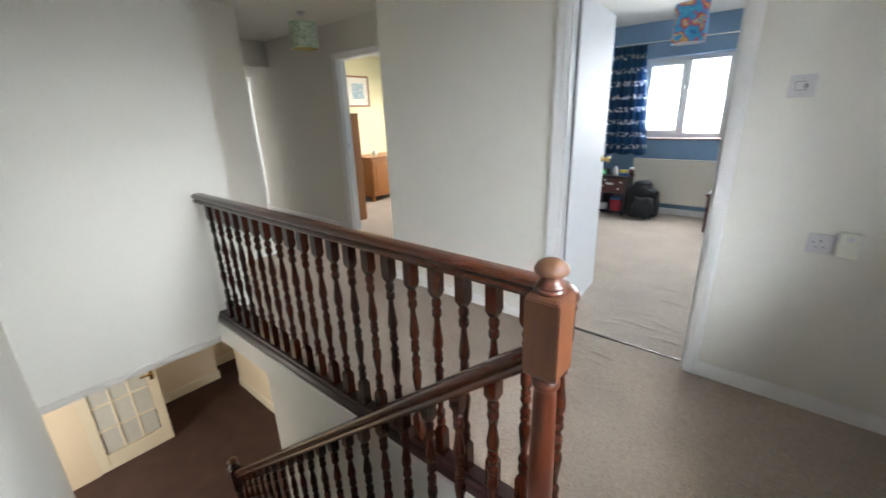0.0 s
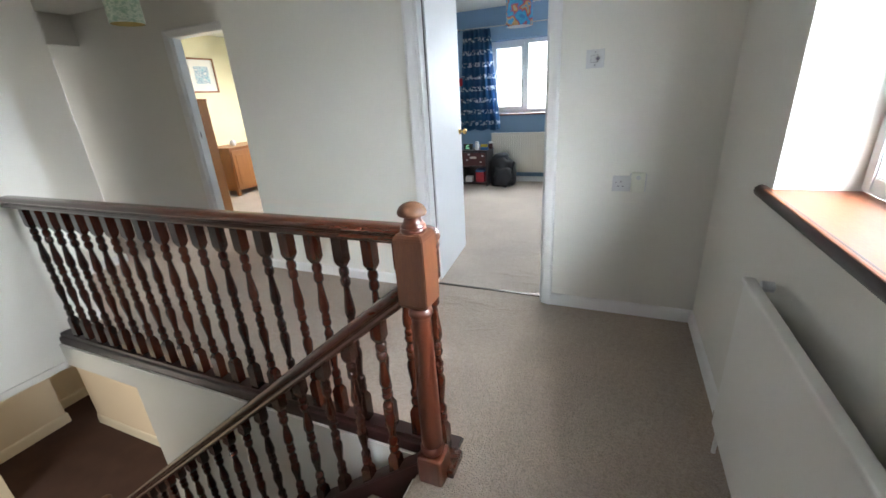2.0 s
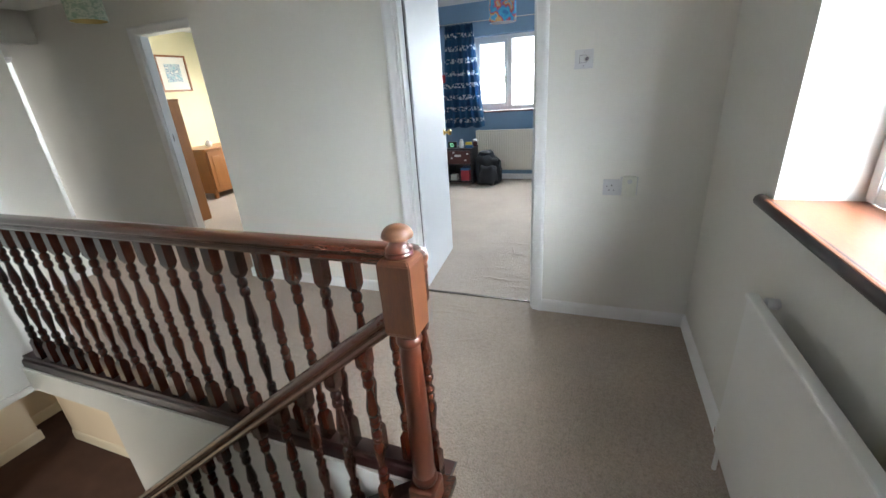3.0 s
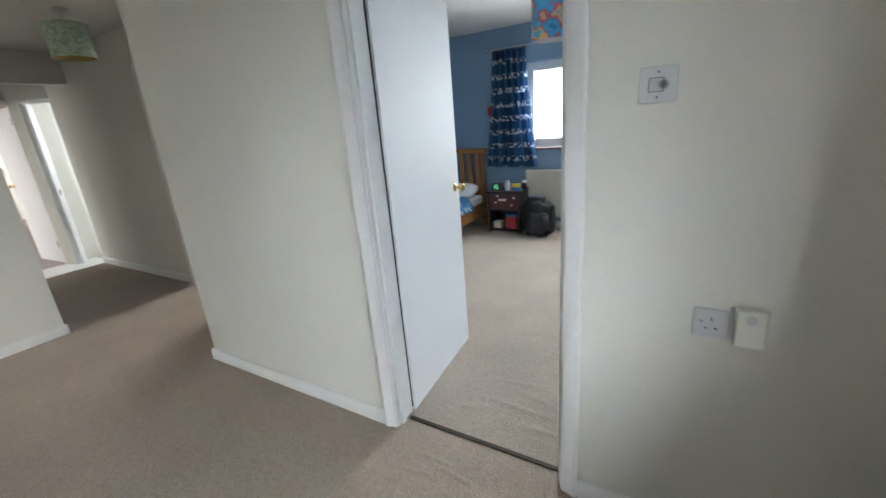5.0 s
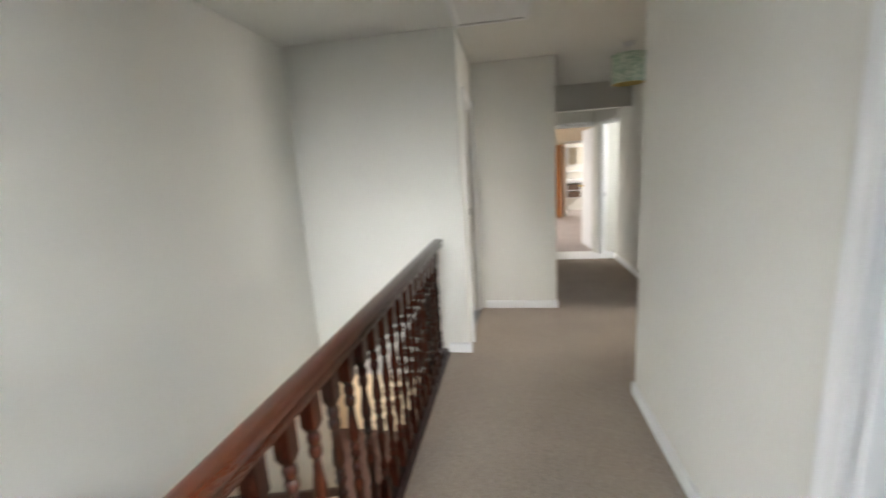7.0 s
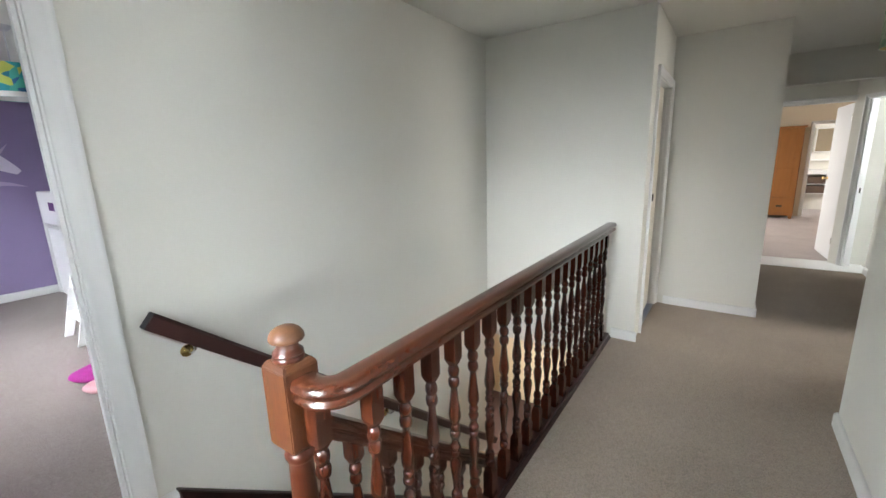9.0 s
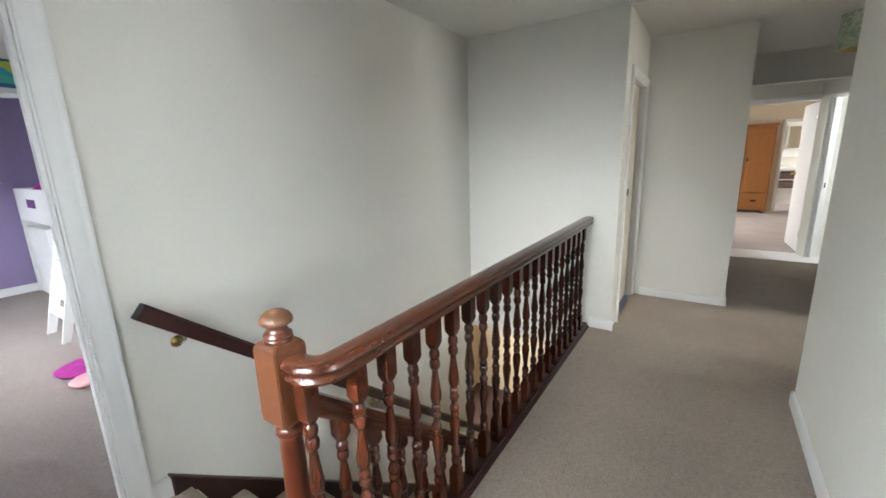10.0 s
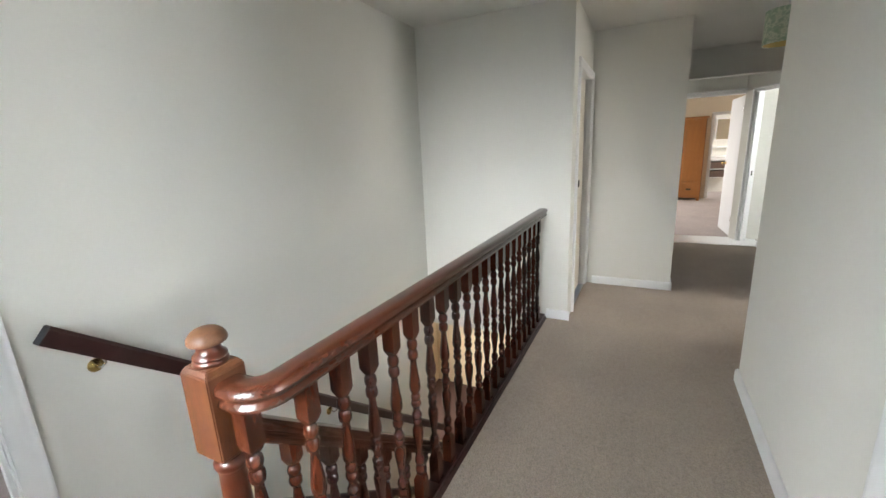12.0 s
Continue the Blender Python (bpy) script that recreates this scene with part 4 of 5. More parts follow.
window_unit("window_5", "unseen white window added to light the end bedroom", "x", 0.52, 0.05, -10.2, -7.8, 0.95, 2.05, (0.33, 0.66), 1)

skyglow = glow_material("overcast_sky", (0.95, 0.98, 1.0), 2.2)
bright_sky = glow_material("bright_overcast_sky", SKY_TINT, SKY_EAST)
# glow graded to the south, to lift the landing wall over the stairwell wall
snt = bright_sky.node_tree
s_pos, s_sep, s_map = snt.nodes.new("ShaderNodeTexCoord"), snt.nodes.new("ShaderNodeSeparateXYZ"), snt.nodes.new("ShaderNodeMapRange")
s_map.inputs["From Min"].default_value, s_map.inputs["From Max"].default_value = -5, 6
s_map.inputs["To Min"].default_value, s_map.inputs["To Max"].default_value = SKY_EAST * 1.4, SKY_EAST * 0.6
snt.links.new(s_pos.outputs["Object"], s_sep.inputs[0])
snt.links.new(s_sep.outputs[1], s_map.inputs[0])
snt.links.new(s_map.outputs[0], snt.nodes["Principled BSDF"].inputs["Emission Strength"])
hedge_green = material("near_hedge_block", (0.05, 0.07, 0.035), 0.9, vary=0.2, scale=0.6, fine=4, bump=0.0)
structure("backdrop_north", boxes((-12, 6, 11.0, 11.02, -6, 9)), skyglow, "bright overcast sky beyond the windows", "sky")


def sheet(x, y0, y1, z0, z1):
    bm = bmesh.new()
    bm.faces.new([bm.verts.new(v) for v in ((x, y0, z0), (x, y0, z1), (x, y1, z1), (x, y1, z0))])
    return bm


# added sheet and block, 3 m outside; their edges shape light on the walls
structure("backdrop_east", sheet(4.0, -8, 6, SKYLINE, 5.8), bright_sky, "glowing sheet close outside the landing window, for the overcast sky", "sky")
structure("backdrop_skyline", boxes((4.0, 4.2, -8, 6, -3, SKYLINE)), hedge_green, "dark green block added close outside for hedges below the sky", "distance")


def panel_radiator(name, label, length, z0, z1, m, mat, ribs, valve=True):
    """A steel panel radiator; its length runs along local x, its front faces local -y, the wall at y = 0."""
    r = thing(name, label, "radiator")
    r.matrix_basis = m
    bm = round_box(0, length, -0.085, -0.065, z0, z1, 0.006)
    part("panel", bm, mat, r)
    if ribs:
        n = int(length / 0.034)
        for i in range(n):
            x = 0.02 + (length - 0.04) * (i + 0.5) / n
            part("rib", round_box(x - 0.009, x + 0.009, -0.091, -0.084, z0 + 0.03, z1 - 0.03, 0.003, 1), mat, r)
    part("top_rail", round_box(0, length, -0.092, -0.058, z1 - 0.014, z1 + 0.002, 0.005), mat, r)
    for x in (0.012, length - 0.012):
        part("end_cap", move(lathe(((0.016, 0), (0.016, 0.03), (0.010, 0.034)), 12), Matrix.Translation((x + (0.03 if x < 0.1 else -0.03), -0.052, z1 - 0.008)) @ pose(0, 0, 0, -90, 0, 0)), plastic_white, r, "round white end cap")
    for x in (0.15, length - 0.15):
        part("wall_bracket", boxes((x - 0.015, x + 0.015, -0.066, 0.0, z0 + 0.05, z1 - 0.08)), mat, r)
    if valve:
        v = part("valve", lathe(((0.012, 0.0), (0.012, 0.05), (0.018, 0.055), (0.018, 0.10), (0.012, 0.105)), 12, (-0.03, -0.05, z0 - 0.02)), plastic_white, r, "white radiator valve")
        part("valve_body", round_box(-0.04, 0.004, -0.075, -0.045, z0 + 0.005, z0 + 0.03, 0.004), chrome, v)
        part("pipe", lathe(((0.0075, 0.0), (0.0075, z0 - 0.02)), 10, (-0.03, -0.05, 0.0)), radiator_paint, r)
    return r


panel_radiator("radiator", "white panel radiator under the landing window", 1.12, 0.16, 0.74, pose(E, 1.475, 0, 0, 0, -90), radiator_paint, False)
panel_radiator("radiator", "cream ribbed panel radiator under the bedroom window", 1.75, 0.15, 0.735, pose(-1.5, 6.28, 0), cream_radiator, True)

grey_plastic = material("grey_plastic", (0.42, 0.42, 0.43), 0.35, vary=0.02, bump=0.0)
switch = thing("light_switch", "white square light switch with a raised rocker", "light switch", (0.134, N, 1.446))
part("plate", round_box(-0.044, 0.044, -0.010, 0, -0.044, 0.044, 0.003), plastic_white, switch)
# shaded outline of the rocker, put in as a dark plate
part("rocker_gap_shade", round_box(-0.0215, 0.0135, -0.0112, -0.008, -0.0175, 0.0175, 0.001), slot_and_gap_shade, switch, "dark plate painted for the shaded gap round the rocker")
part("rocker", round_box(-0.020, 0.012, -0.014, -0.008, -0.016, 0.016, 0.002), plastic_white, switch)
part("dimmer_knob", move(lathe(((0.012, 0), (0.011, 0.018), (0.008, 0.021)), 16), pose(0.014, -0.009, 0, 90, 0, 0)), chrome, switch, "small grey metal knob")
for z in (0.03, -0.03):
    part("screw", move(lathe(((0.003, 0), (0.003, 0.0012)), 8), pose(0, -0.009, z, 90, 0, 0)), chrome, switch)
socket = thing("wall_socket", "white single wall socket with three dark slots", "socket", (0.312, N, 0.805))
part("plate", round_box(-0.043, 0.043, -0.010, 0, -0.043, 0.043, 0.003), plastic_white, socket)
for x, z, w, h in ((0.0, 0.012, 0.004, 0.009), (-0.012, -0.014, 0.0075, 0.004), (0.012, -0.014, 0.0075, 0.004), (-0.024, 0.006, 0.006, 0.003)):
    part("slot", boxes((x - w / 2, x + w / 2, -0.0108, -0.0095, z - h / 2, z + h / 2)), slot_and_gap_shade, socket)
plug = thing("plug_in_unit", "cream plug-in unit on a white plate beside the socket", "plug-in unit", (0.396, N, 0.818))
part("plate", round_box(-0.043, 0.043, -0.008, 0, -0.055, 0.043, 0.003), plastic_white, plug)
part("case", round_box(-0.034, 0.034, -0.045, -0.008, -0.055, 0.052, 0.007, 3), cream_plastic, plug)
part("thumb_grip", move(lathe(((0.012, 0), (0.011, 0.002), (0.006, 0.003)), 16), pose(0, -0.048, 0.028, 90, 0, 0)), plastic_white, plug)


def pendant(name, label, x, y, z0, z1, r, shade_mat, lining, top=CEIL, rim=None):
    """A drum lampshade on a short cord from a ceiling rose."""
    p = thing(name, label, "pendant light", (x, y, 0))
    bm = bmesh.new()
    n = 40
    rings = [[bm.verts.new((q * math.cos(2 * math.pi * i / n), q * math.sin(2 * math.pi * i / n), z)) for i in range(n)] for q, z in ((r, z0), (r, z1), (r - 0.003, z1), (r - 0.003, z0))]
    for a, b in zip(rings, rings[1:] + rings[:1]):
        for i in range(n):
            bm.faces.new((a[i], a[(i + 1) % n], b[(i + 1) % n], b[i]))
    sh = part("shade", bm, shade_mat, p, "printed drum shade")
    auto_smooth(sh)
    inner = lathe(((r - 0.0045, z0 + 0.002), (r - 0.0045, z1 - 0.002)), n)
    bmesh.ops.delete(inner, geom=[f for f in inner.faces if len(f.verts) > 4], context="FACES")
    auto_smooth(part("lining", inner, lining, sh))
    if rim:
        band = lathe(((r + 0.001, z0), (r + 0.001, z0 + 0.035)), n)
        bmesh.ops.delete(band, geom=[f for f in band.faces if len(f.verts) > 4], context="FACES")
        part("band", band, rim, sh)
    part("cord", lathe(((0.004, z1 - 0.03), (0.004, top - 0.02)), 8), plastic_white, p)
    part("ceiling_rose", lathe(((0.02, top - 0.035), (0.042, top - 0.015), (0.045, top)), 20), plastic_white, p, "white ceiling rose")
    part("bulb", lathe(((0.013, z1 - 0.03), (0.016, z1 - 0.06), (0.028, z1 - 0.10), (0.030, z1 - 0.12), (0.018, z1 - 0.145), (0.004, z1 - 0.15)), 14), plastic_white, p)
    for a in (0, 120, 240):
        part("spoke", move(boxes((0.01, r - 0.004, -0.0015, 0.0015, z1 - 0.022, z1 - 0.019)), pose(0, 0, 0, 0, 0, a)), chrome, p)
    return p


pendant("pendant_light", "sage green printed drum pendant light in the corridor", -3.839, 2.787, 2.07, 2.305, 0.135, green_shade, gold_lining)
pendant("pendant_light", "bright blue and red cartoon-print drum pendant light", -0.685, 4.4, 1.885, 2.18, 0.125, picture_shade, plastic_white)
pendant("pendant_light", "teal printed drum pendant light with a white rim", -0.47, -2.2, 1.93, 2.15, 0.15, teal_shade, plastic_white, rim=white_card)

# ---- blue bedroom ----
rod = thing("curtain_rail", "slim steel curtain rail with a ball finial", "curtain rail", (0, 0, 0))
part("rod", move(lathe(((0.008, 0), (0.008, 2.75)), 10), pose(-1.95, 6.20, 2.16, 0, 90, 0)), chrome, rod)
auto_smooth(part("finial", lathe(((0.004, -0.024), (0.017, -0.016), (0.024, 0), (0.017, 0.016), (0.004, 0.024)), 14, (-1.965, 6.20, 2.16)), chrome, rod))
for x in (-1.9, -0.5, 0.72):
    part("rail_bracket", boxes((x - 0.006, x + 0.006, 6.2, 6.28, 2.15, 2.165)), chrome, rod)
curtain = bmesh.new()
n, m = 72, 24
grid = []
for j in range(m + 1):
    v = j / m
    row = []
    for i in range(n + 1):
        u = i / n
        spread = 0.40 + 0.14 * v
        x = -1.885 + (u - 0.02) * spread - 0.12 * v * (1 - u) * 1.0
        y = 6.195 + (0.030 + 0.012 * v) * math.sin(u * 2 * math.pi * 6 + 0.6 * math.sin(v * 3)) + 0.01 * math.sin(v * 5 + u * 9)
        row.append(curtain.verts.new((x, y, 2.145 - v * 1.36 + 0.012 * math.sin(u * 20) * v)))
    grid.append(row)
for j in range(m):
    for i in range(n):
        curtain.faces.new((grid[j][i], grid[j][i + 1], grid[j + 1][i + 1], grid[j + 1][i]))
bmesh.ops.solidify(curtain, geom=curtain.faces[:], thickness=0.004)
ct = thing("curtain", "navy curtain printed with rows of small white animals", "curtain")
part("cloth", curtain, curtain_cloth, ct, smooth=True)
for i in range(6):
    part("curtain_ring", move(lathe(((0.014, -0.003), (0.017, -0.003), (0.017, 0.003), (0.014, 0.003)), 12), pose(-1.86 + i * 0.07, 6.20, 2.155, 0, 90, 0)), chrome, ct)
part("tie_back", round_box(-1.965, -1.915, 6.135, 6.17, 1.42, 1.53, 0.016, 3), red_plastic, ct, "red dangling cord toy")

ns = thing("bedside_table", "dark bedside table with a red-brown drawer and open shelf", "bedside table", (-1.88, 5.85, 0))
part("top", round_box(-0.01, 0.42, -0.01, 0.36, 0.50, 0.525, 0.005), blackish, ns)
for x in (0.0, 0.385):
    part("side_panel", round_box(x, x + 0.025, 0.0, 0.35, 0.0, 0.50, 0.003), blackish, ns)
part("back_panel", boxes((0.025, 0.385, 0.335, 0.348, 0.03, 0.50)), blackish, ns)
part("shelf", boxes((0.025, 0.385, 0.005, 0.335, 0.03, 0.05)), blackish, ns)
part("shelf", boxes((0.025, 0.385, 0.005, 0.335, 0.285, 0.30)), blackish, ns)
dr = part("drawer", round_box(0.028, 0.382, -0.008, 0.02, 0.305, 0.492, 0.005), dark_red_wood, ns, "red-brown drawer front")
part("drawer_pull", round_box(0.15, 0.25, -0.02, -0.008, 0.41, 0.44, 0.005), white_card, dr, "pale drawer pull")
for x, z in ((0.09, 0.38), (0.30, 0.35), (0.33, 0.44), (0.12, 0.46)):
    part("sticker", boxes((x, x + 0.03, -0.0095, -0.0085, z, z + 0.02)), white_card, dr)


def loose_box(name, label, cat, x0, x1, y0, y1, z0, z1, mat, r=0.004):
    return tagged(link_mesh(name, round_box(x0, x1, y0, y1, z0, z1, r), mat), label, cat)


loose_box("box", "small white box on the bedside shelf", "box", -1.83, -1.73, 5.89, 6.0, 0.05, 0.13, white_card)
loose_box("book", "red book standing on the bedside shelf", "book", -1.66, -1.53, 5.88, 6.05, 0.05, 0.20, red_plastic)
loose_box("book", "blue book lying on a red one", "book", -1.665, -1.525, 5.89, 6.06, 0.2, 0.235, blue_card)
clock = thing("alarm_clock", "black digital alarm clock with green figures", "alarm clock", (-1.79, 5.93, 0.525))
part("case", round_box(-0.065, 0.065, 0, 0.06, 0, 0.085, 0.008), blackish, clock)
for x, z, w, h in ((-0.025, 0.042, 0.006, 0.05), (0.0, 0.064, 0.03, 0.007), (0.0, 0.042, 0.03, 0.007), (0.0, 0.020, 0.03, 0.007), (0.022, 0.031, 0.006, 0.025)):
    part("figure_bar", boxes((x - w / 2, x + w / 2, -0.002, 0.001, z - h / 2, z + h / 2)), clock_green, clock)
tub = thing("bottle", "white plastic tub on the bedside table", "bottle", (-1.65, 5.95, 0.525))
part("body", lathe(((0.03, 0), (0.032, 0.02), (0.032, 0.08), (0.026, 0.095)), 16), white_card, tub, smooth=True)
part("cap", lathe(((0.026, 0.095), (0.026, 0.115), (0.02, 0.118)), 16), plastic_white, tub)
loose_box("box", "yellow and blue packet on the bedside table", "packet", -1.60, -1.50, 5.96, 6.01, 0.525, 0.60, yellow_card)
loose_box("box", "blue packet on the bedside table", "packet", -1.58, -1.47, 5.90, 5.94, 0.525, 0.565, blue_card)
cup = thing("jar", "dark red jar on the bedside table", "jar", (-1.47, 6.05, 0.525))
part("body", lathe(((0.03, 0), (0.034, 0.04), (0.03, 0.08)), 14), dark_red_wood, cup, smooth=True)
part("lid", lathe(((0.031, 0.08), (0.031, 0.10), (0.024, 0.105)), 14), white_card, cup)

bag = thing("backpack", "black and grey backpack on the carpet by the radiator", "backpack", (-1.26, 5.93, 0))


def soft(sx, sy, sz, z, mat, nm, x=0.0, y=0.0, lab="", seed=0):
    bm = bmesh.new()
    bmesh.ops.create_icosphere(bm, subdivisions=3, radius=1.0)
    for v in bm.verts:
        p = Vector((math.copysign(abs(v.co.x) ** 0.75, v.co.x), math.copysign(abs(v.co.y) ** 0.75, v.co.y), math.copysign(abs(v.co.z) ** 0.72, v.co.z)))
        k = 1 + 0.30 * noise.noise(v.co * 1.8 + Vector((seed, 0, 0))) + 0.13 * noise.noise(v.co * 5 + Vector((0, seed, 0)))
        v.co = Vector((x + p.x * sx * k, y + p.y * sy * k, max(z + p.z * sz * k, 0.002)))
    return part(nm, bm, mat, bag, lab, smooth=True)


soft(0.19, 0.14, 0.23, 0.21, black_fabric, "main_compartment", seed=1)
soft(0.13, 0.07, 0.14, 0.16, grey_fabric, "front_pocket", 0.04, -0.13, "grey front pocket", 2)
soft(0.12, 0.08, 0.06, 0.42, grey_fabric, "top_flap", -0.03, 0.0, "", 3)
for x in (-0.08, 0.14):
    part("strap", move(round_box(-0.015, 0.015, -0.006, 0.006, 0, 0.36, 0.004), pose(x, -0.16, 0.02, -14, 8 if x > 0 else -6, 0)), black_fabric, bag)

bed = thing("bed", "pine single bed with a slatted headboard and blue printed quilt", "bed", (-2.05, 6.2, 0))
for x in (-0.93, -0.05):
    part("post", round_box(x, x + 0.05, -0.05, 0.0, 0, 1.02, 0.006), pine, bed)
part("headboard_rail", round_box(-0.96, 0.03, -0.055, 0.0, 0.97, 1.03, 0.008), pine, bed)
part("headboard_rail", round_box(-0.88, -0.05, -0.045, -0.01, 0.42, 0.50, 0.006), pine, bed)
for i in range(7):
    x = -0.82 + i * 0.115
    part("headboard_slat", round_box(x, x + 0.06, -0.038, -0.016, 0.49, 0.98, 0.004), pine, bed)
part("side_rail", round_box(-0.03, 0.0, -1.95, -0.05, 0.16, 0.33, 0.006), pine, bed)
part("side_rail", round_box(-0.93, -0.90, -1.95, -0.05, 0.16, 0.33, 0.006), pine, bed)
part("foot_board", round_box(-0.93, 0.0, -1.99, -1.95, 0.0, 0.5, 0.006), pine, bed)
part("mattress", round_box(-0.90, -0.03, -1.94, -0.06, 0.22, 0.42, 0.03, 3), pillow_cloth, bed)
quilt = bmesh.new()
gr = [[quilt.verts.new((-0.95 + 0.98 * i / 24, -1.9 + 1.45 * j / 24, 0.47 + 0.025 * noise.noise(Vector((i * 0.35, j * 0.35, 2))) - (0.16 * max(0, (i - 21) / 3) ** 1.5))) for i in range(25)] for j in range(25)]
for j in range(24):
    for i in range(24):
        quilt.faces.new((gr[j][i], gr[j][i + 1], gr[j + 1][i + 1], gr[j + 1][i]))
bmesh.ops.solidify(quilt, geom=quilt.faces[:], thickness=0.03)
part("quilt", quilt, quilt_print, bed, "blue printed quilt", smooth=True)


def pillow(x, y, z, mat, sx=0.3, sy=0.19, sz=0.07, name="pillow", tilt=12, yaw=0):
    bm = bmesh.new()
    bmesh.ops.create_icosphere(bm, subdivisions=4, radius=1.0)
    for v in bm.verts:
        c = v.co.copy()
        e = max(abs(c.x), abs(c.y))
        v.co = (math.copysign(abs(c.x) ** 0.55, c.x) * sx, math.copysign(abs(c.y) ** 0.55, c.y) * sy, c.z * sz * (1 + 0.2 * noise.noise(c * 3)))
    return move(bm, pose(x, y, z, tilt, 0, yaw))


tagged(link_mesh("pillow", pillow(-2.40, 5.98, 0.50, None), pillow_cloth, True), "white pillow leaning at the pine headboard", "pillow")
stool = thing("side_table", "small dark wooden table with a pale cloth", "table", (-0.27, 5.7, 0))
part("tabletop", round_box(-0.24, 0.24, -0.2, 0.2, 0.42, 0.445, 0.006), dark_red_wood, stool)
for x in (-0.22, 0.18):
    for y in (-0.18, 0.14):
        part("leg", round_box(x, x + 0.04, y, y + 0.04, 0, 0.42, 0.004), dark_red_wood, stool)
tagged(link_mesh("cloth", round_box(-0.49, -0.1, 5.52, 5.85, 0.445, 0.457, 0.005), pillow_cloth), "folded pale blue cloth on the small table", "cloth")

# ---- purple bedroom ----
def flat_shape(pts, y0, y1):
    bm = bmesh.new()
    a, b = [bm.verts.new((x, y0, z)) for x, z in pts], [bm.verts.new((x, y1, z)) for x, z in pts]
    bm.faces.new(a), bm.faces.new(list(reversed(b)))
    k = len(pts)
    for i in range(k):
        bm.faces.new((a[i], b[i], b[(i + 1) % k], a[(i + 1) % k]))
    return bm


mid = thing("mid_sleeper_bed", "white raised child's bed with a ladder", "bed", (-0.86, -2.75, 0))
part("side_panel", round_box(-0.03, 0.0, -1.87, 0.0, 0.86, 1.22, 0.01), gloss_white, mid)
part("end_panel", round_box(-0.95, 0.0, -1.90, -1.87, 0.0, 1.22, 0.01), gloss_white, mid)
part("end_panel", round_box(-0.95, -0.03, -0.03, 0.0, 0.0, 1.22, 0.01), gloss_white, mid)
part("post", round_box(-0.05, 0.0, 0.0, 0.05, 0, 1.22, 0.006), gloss_white, mid)
part("mattress", round_box(-0.92, -0.04, -1.86, -0.04, 0.92, 1.08, 0.03), purple_cloth, mid)
part("cut_out", round_box(-0.001, 0.004, -1.45, -1.15, 1.02, 1.11, 0.002), purple_cloth, mid, "dark hand hole in the side panel")
part("drawer_unit", round_box(-0.55, -0.02, -1.84, -1.1, 0.0, 0.80, 0.008), gloss_white, mid)


def ladder_board(y, top):
    """An upright ladder board with a rounded head, leaning in towards the bed."""
    out = [(0.30, 0.0), (0.36, 0.0), (0.16, top)]
    out += [(0.11 + 0.05 * math.cos(a), top + 0.06 * math.sin(a)) for a in [math.pi * i / 8 for i in range(1, 8)]] + [(0.06, top)]
    return flat_shape(out, y, y + 0.022)


lad = part("ladder", ladder_board(-0.04, 0.86), gloss_white, mid, "white ladder with round-headed side boards")
part("ladder_board", ladder_board(0.35, 0.86), gloss_white, lad)
for z in (0.20, 0.42, 0.64):
    x = 0.30 - z * 0.27
    part("tread", round_box(x - 0.02, x + 0.07, -0.018, 0.35, z, z + 0.022, 0.005), gloss_white, lad)
tagged(link_mesh("pillow", pillow(-1.10, -4.2, 1.17, None, 0.18, 0.2, 0.10), magenta_cloth, True), "magenta and purple cushion on the raised bed", "cushion")
tagged(link_mesh("cushion", pillow(-0.43, -1.62, 0.035, None, 0.12, 0.15, 0.035, tilt=0, yaw=30), magenta_cloth, True), "bright magenta cushion lying on the carpet", "cushion")
tagged(link_mesh("cushion", pillow(-0.40, -1.40, 0.03, None, 0.10, 0.08, 0.03, tilt=0, yaw=20), pink_cloth, True), "pale pink soft toy cloth on the carpet", "cloth")
# pale shape painted on the purple wall
mural = thing("wall_mural", "pale painted horse-like shape on the purple wall", "mural", (-0.70, -4.7, 1.50))


part("head", flat_shape(((0.18, 0.16), (0.05, 0.14), (-0.06, 0.02), (-0.10, -0.04), (-0.06, -0.08), (0.0, -0.06), (0.10, -0.02), (0.14, -0.14), (0.30, -0.16), (0.34, 0.1)), 0.0, 0.003), pale_paint, mural)
part("mane", flat_shape(((0.34, 0.1), (0.14, -0.14), (0.0, -0.17), (-0.12, -0.22), (0.05, -0.20), (0.30, -0.21)), 0.0, 0.002), lilac_paint, mural)
part("horn", flat_shape(((0.03, 0.15), (-0.04, 0.26), (0.07, 0.16)), 0.0, 0.003), lilac_paint, mural)

# ---- yellow room ----
pic = thing("framed_picture", "oak-framed harbour print with a cream mount", "picture", (-5.8, 4.975, 1.82))
for r in ((-0.245, 0.245, 0.225, 0.25), (-0.245, 0.245, -0.25, -0.225), (-0.245, -0.22, -0.225, 0.225), (0.22, 0.245, -0.225, 0.225)):
    part("frame_side", round_box(0.001, 0.025, *r, 0.004), oak, pic)
part("mount", boxes((0.004, 0.010, -0.22, 0.22, -0.225, 0.225)), mount_card, pic)
part("print", boxes((0.010, 0.0115, -0.125, 0.125, -0.12, 0.13)), art_print, pic, "blue and grey harbour print")
cab = thing("cabinet", "golden oak cabinet against the yellow wall", "cabinet", (-5.79, 4.66, 0))
part("body", round_box(0.0, 0.56, 0.0, 0.85, 0.08, 0.72, 0.004), oak, cab)
part("top", round_box(-0.005, 0.585, -0.02, 0.87, 0.72, 0.75, 0.006), oak, cab)
for x in (0.0, 0.51):
    for y in (0.0, 0.80):
        part("leg", round_box(x, x + 0.05, y, y + 0.05, 0, 0.08, 0.003), oak, cab)
